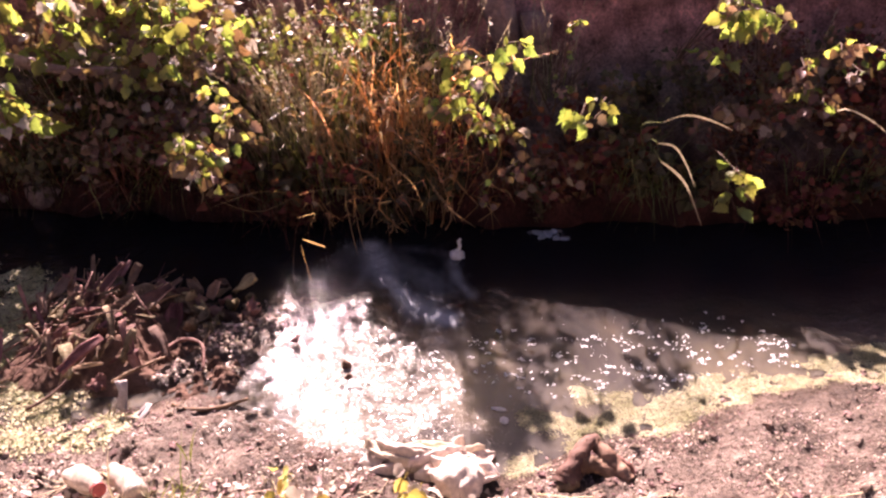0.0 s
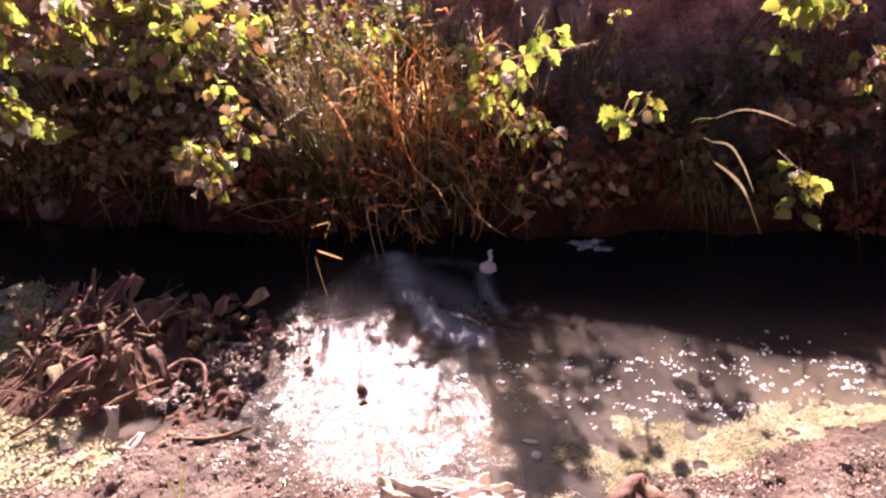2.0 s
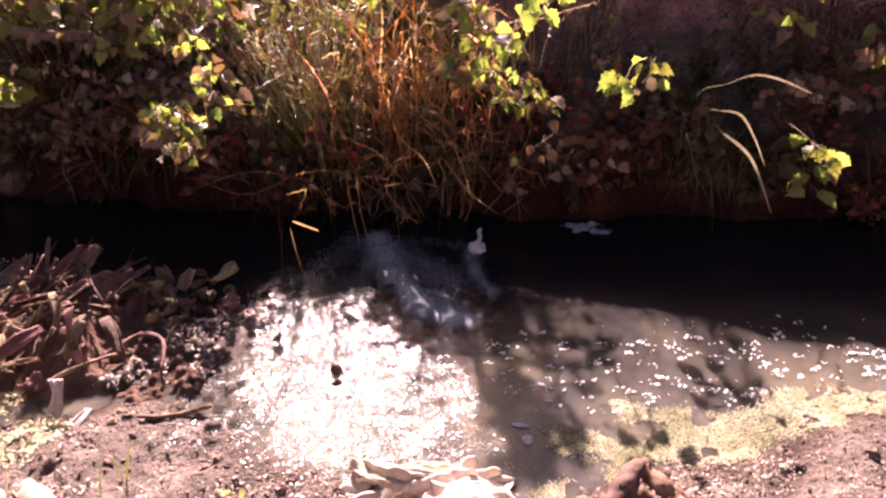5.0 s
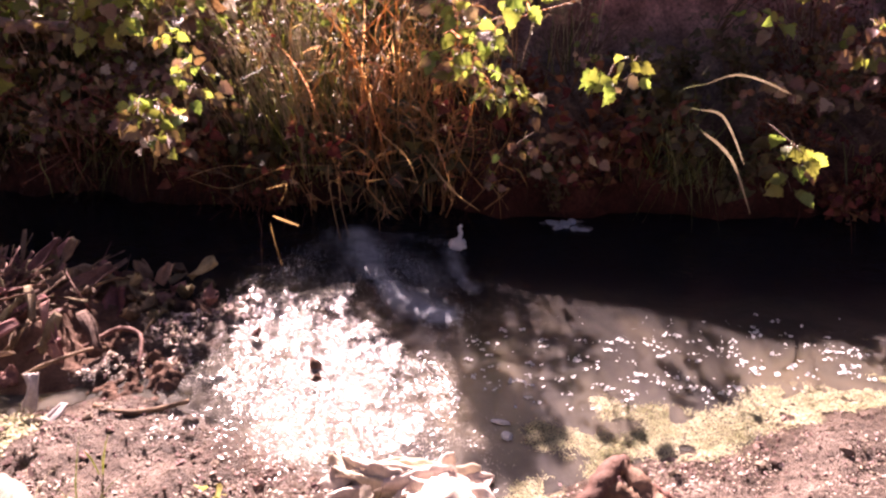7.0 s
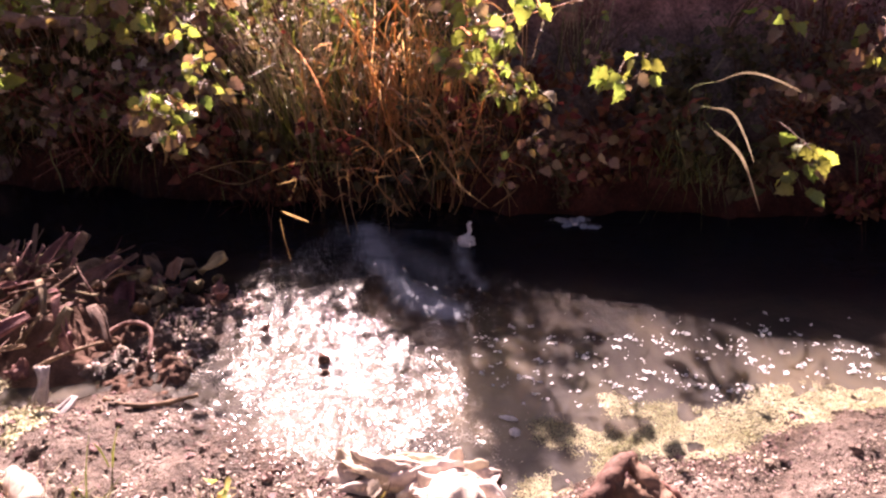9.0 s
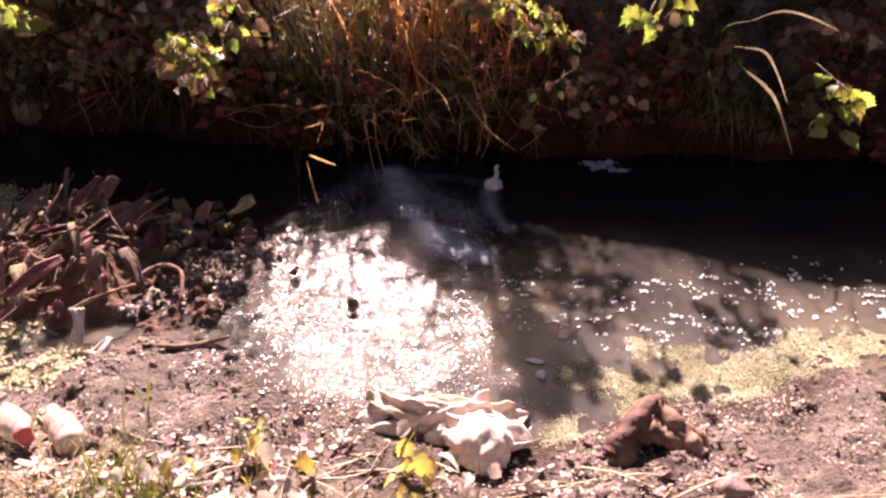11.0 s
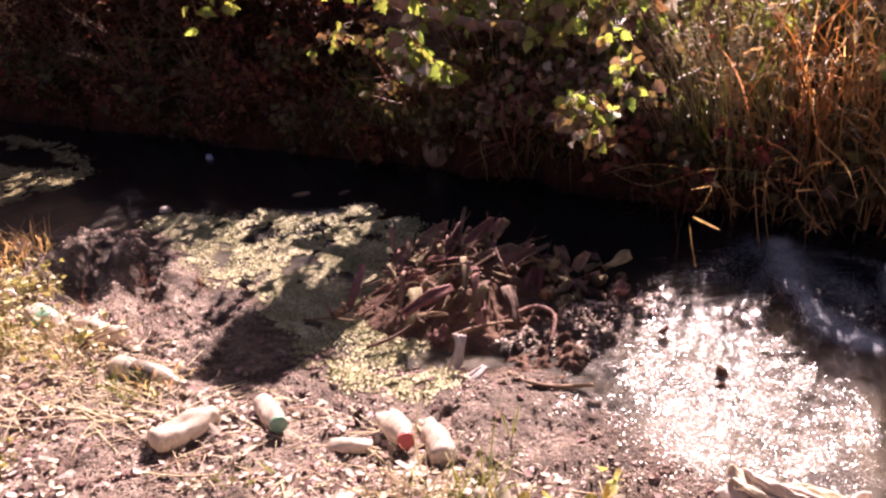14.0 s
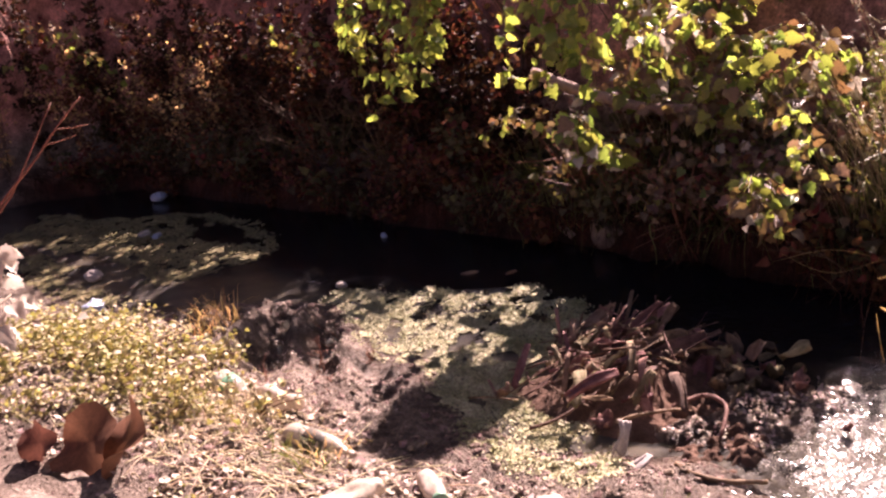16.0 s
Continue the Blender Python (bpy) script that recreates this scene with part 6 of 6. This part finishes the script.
# a bare red twig and a pale-leaved sapling beside the camera's standing place
ob = thing("red_twig", pose(-2.33, 1.02, ground_z(-2.33, 1.02)), "thin bare red twig with short side shoots", "twig")
o = np.array((-2.33, 1.02, ground_z(-2.33, 1.02)))
for nm, pts, rad in (
    ("stem", [(-2.33, 1.02, 0.2), (-2.24, 1.12, 1.05), (-2.14, 1.31, 1.29), (-2.12, 1.42, 1.38), (-2.1, 1.49, 1.45), (-2.07, 1.57, 1.52)], 0.0055), ("stem", [(-2.33, 1.02, 0.2), (-2.22, 1.16, 1.04), (-2.13, 1.36, 1.33), (-2.1, 1.5, 1.52)], 0.004),
    ("shoot", [(-2.11, 1.46, 1.415), (-2.09, 1.51, 1.42), (-2.08, 1.53, 1.425)], 0.0022), ("shoot", [(-2.1, 1.49, 1.45), (-2.08, 1.53, 1.445), (-2.07, 1.57, 1.445)], 0.0022), ("shoot", [(-2.09, 1.52, 1.47), (-2.1, 1.53, 1.5)], 0.0016)):
    v, f = tube(spline([np.array(p) - o for p in pts], 12), rad, rad * 0.4, 6)
    part(nm, poly(v, f), M_STEM_RED, ob)
ob = thing("sapling", pose(-2.3, 1.0, ground_z(-2.3, 1.0)), "sapling with pale sunlit leaves at the shore's edge", "sapling")
o = np.array((-2.3, 1.0, ground_z(-2.3, 1.0)))
rr = np.random.default_rng(265)
for tip in ((-1.95, 1.22, 1.24), (-1.95, 1.2, 1.18), (-1.94, 1.2, 1.11), (-1.93, 1.14, 1.06), (-1.96, 1.21, 1.21)):
    d = np.array(tip) - o
    leafy_stem(ob, [(0, 0, -0.02), d * (0.55, 0.5, 0.8), d], 6, 0.045, rr, 0.88, 0.0, 0.0, 0.01, 0.0025, (0.5, -0.4, 0.8), (SET_PALE, SET_PALE, SET_PALE))
d = np.array((-1.86, 1.31, 1.02)) - o
leafy_stem(ob, [(0, 0, -0.02), d * (0.55, 0.5, 0.9), d], 2, 0.03, rr, 0.7, 0, 0, 0.01, 0.003, (0.5, -0.4, 0.8), (SET_PALE, SET_PALE, SET_PALE))

# green ground cover on the raised shore, and a large rust-brown leaf
r = np.random.default_rng(77)
cover = []
for k in range(95):
    x, y = r.normal(-3.6, 0.55), r.normal(1.95, 0.26)
    if y > min(2.4, near_shore(x) - 0.25):
        continue
    cover.append((x, y))
lead = weed_plant(250, "low sunlit yellow-green ground cover", M_WEED, 140, 0.055, 0.17, (0.01, 0.026))
lead["group"] = "low plants on the near shore"
M_COVER = material("sunlit_cover", [(0.3, (0.25, 0.225, 0.1)), (0.7, (0.5, 0.44, 0.24))], 10, 0.5, 0.2, 60, 0.004, 0.4, 0.8, True, 0, 0.3, (1.2, 1.2, 0.6))
for ch in lead.children:
    if ch.name.startswith("foliage"):
        ch.data.materials.clear()
        ch.data.materials.append(M_COVER)
for k, (x, y) in enumerate(cover):
    m = pose(*on_bank(x, y), 0, 0, r.uniform(0, 360)) @ Matrix.Diagonal((*[r.uniform(0.7, 1.3)] * 3, 1))
    if k == 0:
        lead.matrix_basis = m
    else:
        c = copy_thing(lead, m)
        c.matrix_basis = m
def big_leaf(at, size, seed, label, rx, rz):
    """A large lobed dead leaf, curled at its rim."""
    r = np.random.default_rng(seed)
    rings, sides = 5, 22
    vs, fs = [(0, 0, 0)], []
    for k in range(1, rings + 1):
        for j in range(sides):
            w = 2 * math.pi * j / sides
            lobe = (0.75 + 0.25 * abs(math.cos(2.5 * w)) + 0.05 * r.uniform(-1, 1)) * k / rings
            x, y = math.sin(w) * lobe, math.cos(w) * lobe
            vs.append((x, y, 0.28 * (k / rings) ** 2 * (0.4 + math.sin(3 * w + seed)) + 0.1 * abs(x)))
    for j in range(sides):
        fs.append((0, 1 + j, 1 + (j + 1) % sides))
        for k in range(rings - 1):
            a, b = 1 + k * sides, 1 + (k + 1) * sides
            fs.append((a + j, b + j, b + (j + 1) % sides, a + (j + 1) % sides))
    ob = part("dead_leaf", poly(np.array(vs) * size, fs), M_RUST)
    ob.matrix_basis = pose(*at, rx, 0, rz)
    return tagged(ob, label, "leaf", "large dead leaves on the shore")


big_leaf((-2.8, 1.4, 0.33), 0.085, 1, "large rust-brown dead leaf standing on the shore", 65, 20)
big_leaf((-2.55, 1.6, 0.3), 0.16, 2, "large curled rust-brown dead leaf on the shore", 50, -25)
big_leaf((-2.68, 1.52, 0.3), 0.14, 3, "large rust-brown dead leaf standing on the shore", 45, 25)


# long streaks of thin foam, some of them laid down as haze
def streak(pts, width, n, seed):
    r = np.random.default_rng(seed)
    line = spline(pts, 60)
    k = r.integers(0, 60, n)
    off = r.normal(0, 1, (n, 2)) * width * (0.5 + 0.9 * np.abs(fbm(k * 0.17, k * 0.0, seed)))[:, None]
    x, y = line[k, 0] + off[:, 0], line[k, 1] + off[:, 1]
    keep = fbm(x * 9, y * 9, seed + 3, 4) > -0.5
    x, y = x[keep], y[keep]
    return np.stack([x, y, np.full(len(x), 0.002), r.uniform(0.0005, 0.0018, len(x)), np.full(len(x), 0.05)], 1)


PLUME = [
    streak([(-0.46, 4.05), (-0.4, 3.87), (-0.33, 3.7), (-0.2, 3.5), (-0.1, 3.41), (0.0, 3.35)], 0.05, 42000, 1), streak([(-0.03, 3.9), (-0.01, 3.78), (0.02, 3.68), (0.09, 3.55)], 0.026, 3500, 2),
    streak([(-0.3, 4.0), (-0.15, 3.98), (-0.02, 3.93)], 0.035, 900, 3), streak([(-0.42, 3.95), (-0.2, 3.75), (-0.05, 3.6)], 0.09, 9000, 4),
    # These three lay the haze above the glint on the water as foam.
    streak([(-0.72, 3.58), (-0.65, 3.82), (-0.56, 4.05)], 0.045, 1300, 8), streak([(-0.6, 3.6), (-0.57, 3.84), (-0.51, 4.03)], 0.05, 1800, 9), streak([(-0.45, 3.55), (-0.45, 3.75), (-0.44, 3.95)], 0.055, 2500, 10)]
scatter_stuff("foam_patch", "pale foam drifting by the far bank", "foam", M_FOAM, np.concatenate([streak([(0.36, 4.17), (0.46, 4.18), (0.57, 4.12)], 0.014, 500, 5), streak([(0.48, 4.2), (0.53, 4.19)], 0.012, 300, 6)]), frond, 25)
scatter_stuff("foam_streak", "thin grey foam streak and painted haze over dark water", "foam", M_THINFOAM, np.concatenate(PLUME), frond, 23)


# foam flecks drifting on the open water
def fleck_mask(x, y):
    return (y > near_shore(x) + 0.25) & (y < 3.75) & (fbm(x * 3, y * 3, 91, 3) > -0.1)


def clusters():
    r = np.random.default_rng(28)
    out = []
    for _ in range(150):
        x = r.uniform(-0.15, 1.45)
        y = 3.0 + 0.1 * x + r.normal(0, 0.13)
        k, w = int(r.integers(1, 9)), r.uniform(0.004, 0.012)
        out.append(np.stack([x + r.normal(0, w * 1.6, k), y + r.normal(0, w * 0.9, k), np.full(k, 0.003), r.uniform(0.003, 0.0085, k), np.full(k, 0.3)], 1))
    return np.concatenate(out)


scatter_stuff("foam_flecks", "tiny bright foam flecks drifting on dark water", "foam", M_FOAM, np.concatenate([clusters(), fill(fleck_mask, (-0.4, 1.5, 2.85, 3.4), 260, (0.0015, 0.004), 0.003, 21, 0.2)]), frond, 22)

# reddish rootlets on the muddy edge, a yellowing tuft, and a dark lump in the glittering shallows
for k, (x, y, hh) in enumerate(((-2.8, 2.6, 0.2), (-2.68, 2.82, 0.16), (-2.95, 2.85, 0.18), (-3.1, 2.3, 0.14), (-2.55, 2.45, 0.14), (-3.45, 2.2, 0.16), (-2.75, 2.3, 0.12))):
    twig_bush("rootlet_tangle", pose(*on_bank(x, y)), 700 + k, "tangle of thin reddish rootlets on dark mud", hh, M_STEM_RED, 2, 6, (0, 0, -0.3), 1.0, 0.0028, "rootlet tangles on the near shore")
for k, (x, y, n, hi, w) in enumerate(((-0.73, 1.95, 34, 0.13, 0.007), (-0.66, 1.96, 30, 0.14, 0.007), (-0.6, 1.97, 14, 0.12, 0.006), (-0.8, 1.98, 16, 0.1, 0.006), (-0.31, 2.03, 16, 0.09, 0.008), (-0.17, 2.05, 18, 0.1, 0.008), (-0.07, 2.08, 12, 0.08, 0.007))):
    grass_tuft("shore_grass", pose(*on_bank(x, y)), n, (0.05, hi), 0.25, w, M_GRASS, 730 + k, "upright yellow-green grass tuft among pale leaf litter", 0.4, (0.04, 0.03), 0, "grass tufts on the near shore", (0, 0, 0))
grass_tuft("shore_grass", pose(*on_bank(-3.5, 2.46)), 60, (0.1, 0.22), 0.5, 0.009, M_STRAW_WARM, 720, "yellowing broad-bladed grass tuft between mud ridges", 0.9, (0.05, 0.04), 0, "grass tufts on the near shore", (0, 0, 0))
stone((-0.41, 3.0, 0.0), (0.024, 0.02, 0.04), 40, "small dark wet stone in glittering shallows", 20, "stones in the shallows", M_ROT)
stone((-0.39, 2.93, 0.0), (0.02, 0.018, 0.015), 41, "small dark wet stone in glittering shallows", 60, "stones in the shallows", M_ROT)


def bar_mask(x, y):
    return (height(x, y) > -0.012) & (y > near_shore(x) + 0.12) & (fbm(x * 6, y * 6, 95, 3) > -0.2)


bits = fill(bar_mask, (-1.35, -0.6, 2.6, 3.6), 9000, (0.003, 0.011), 0.0, 31, 0.5)
bits[:, 2] = np.maximum(height(bits[:, 0], bits[:, 1]), 0.0) + 0.004
scatter_stuff("wet_litter", "wet brown leaf crumbs on a low mud bar", "litter", M_LITTER, bits, chip, 32)
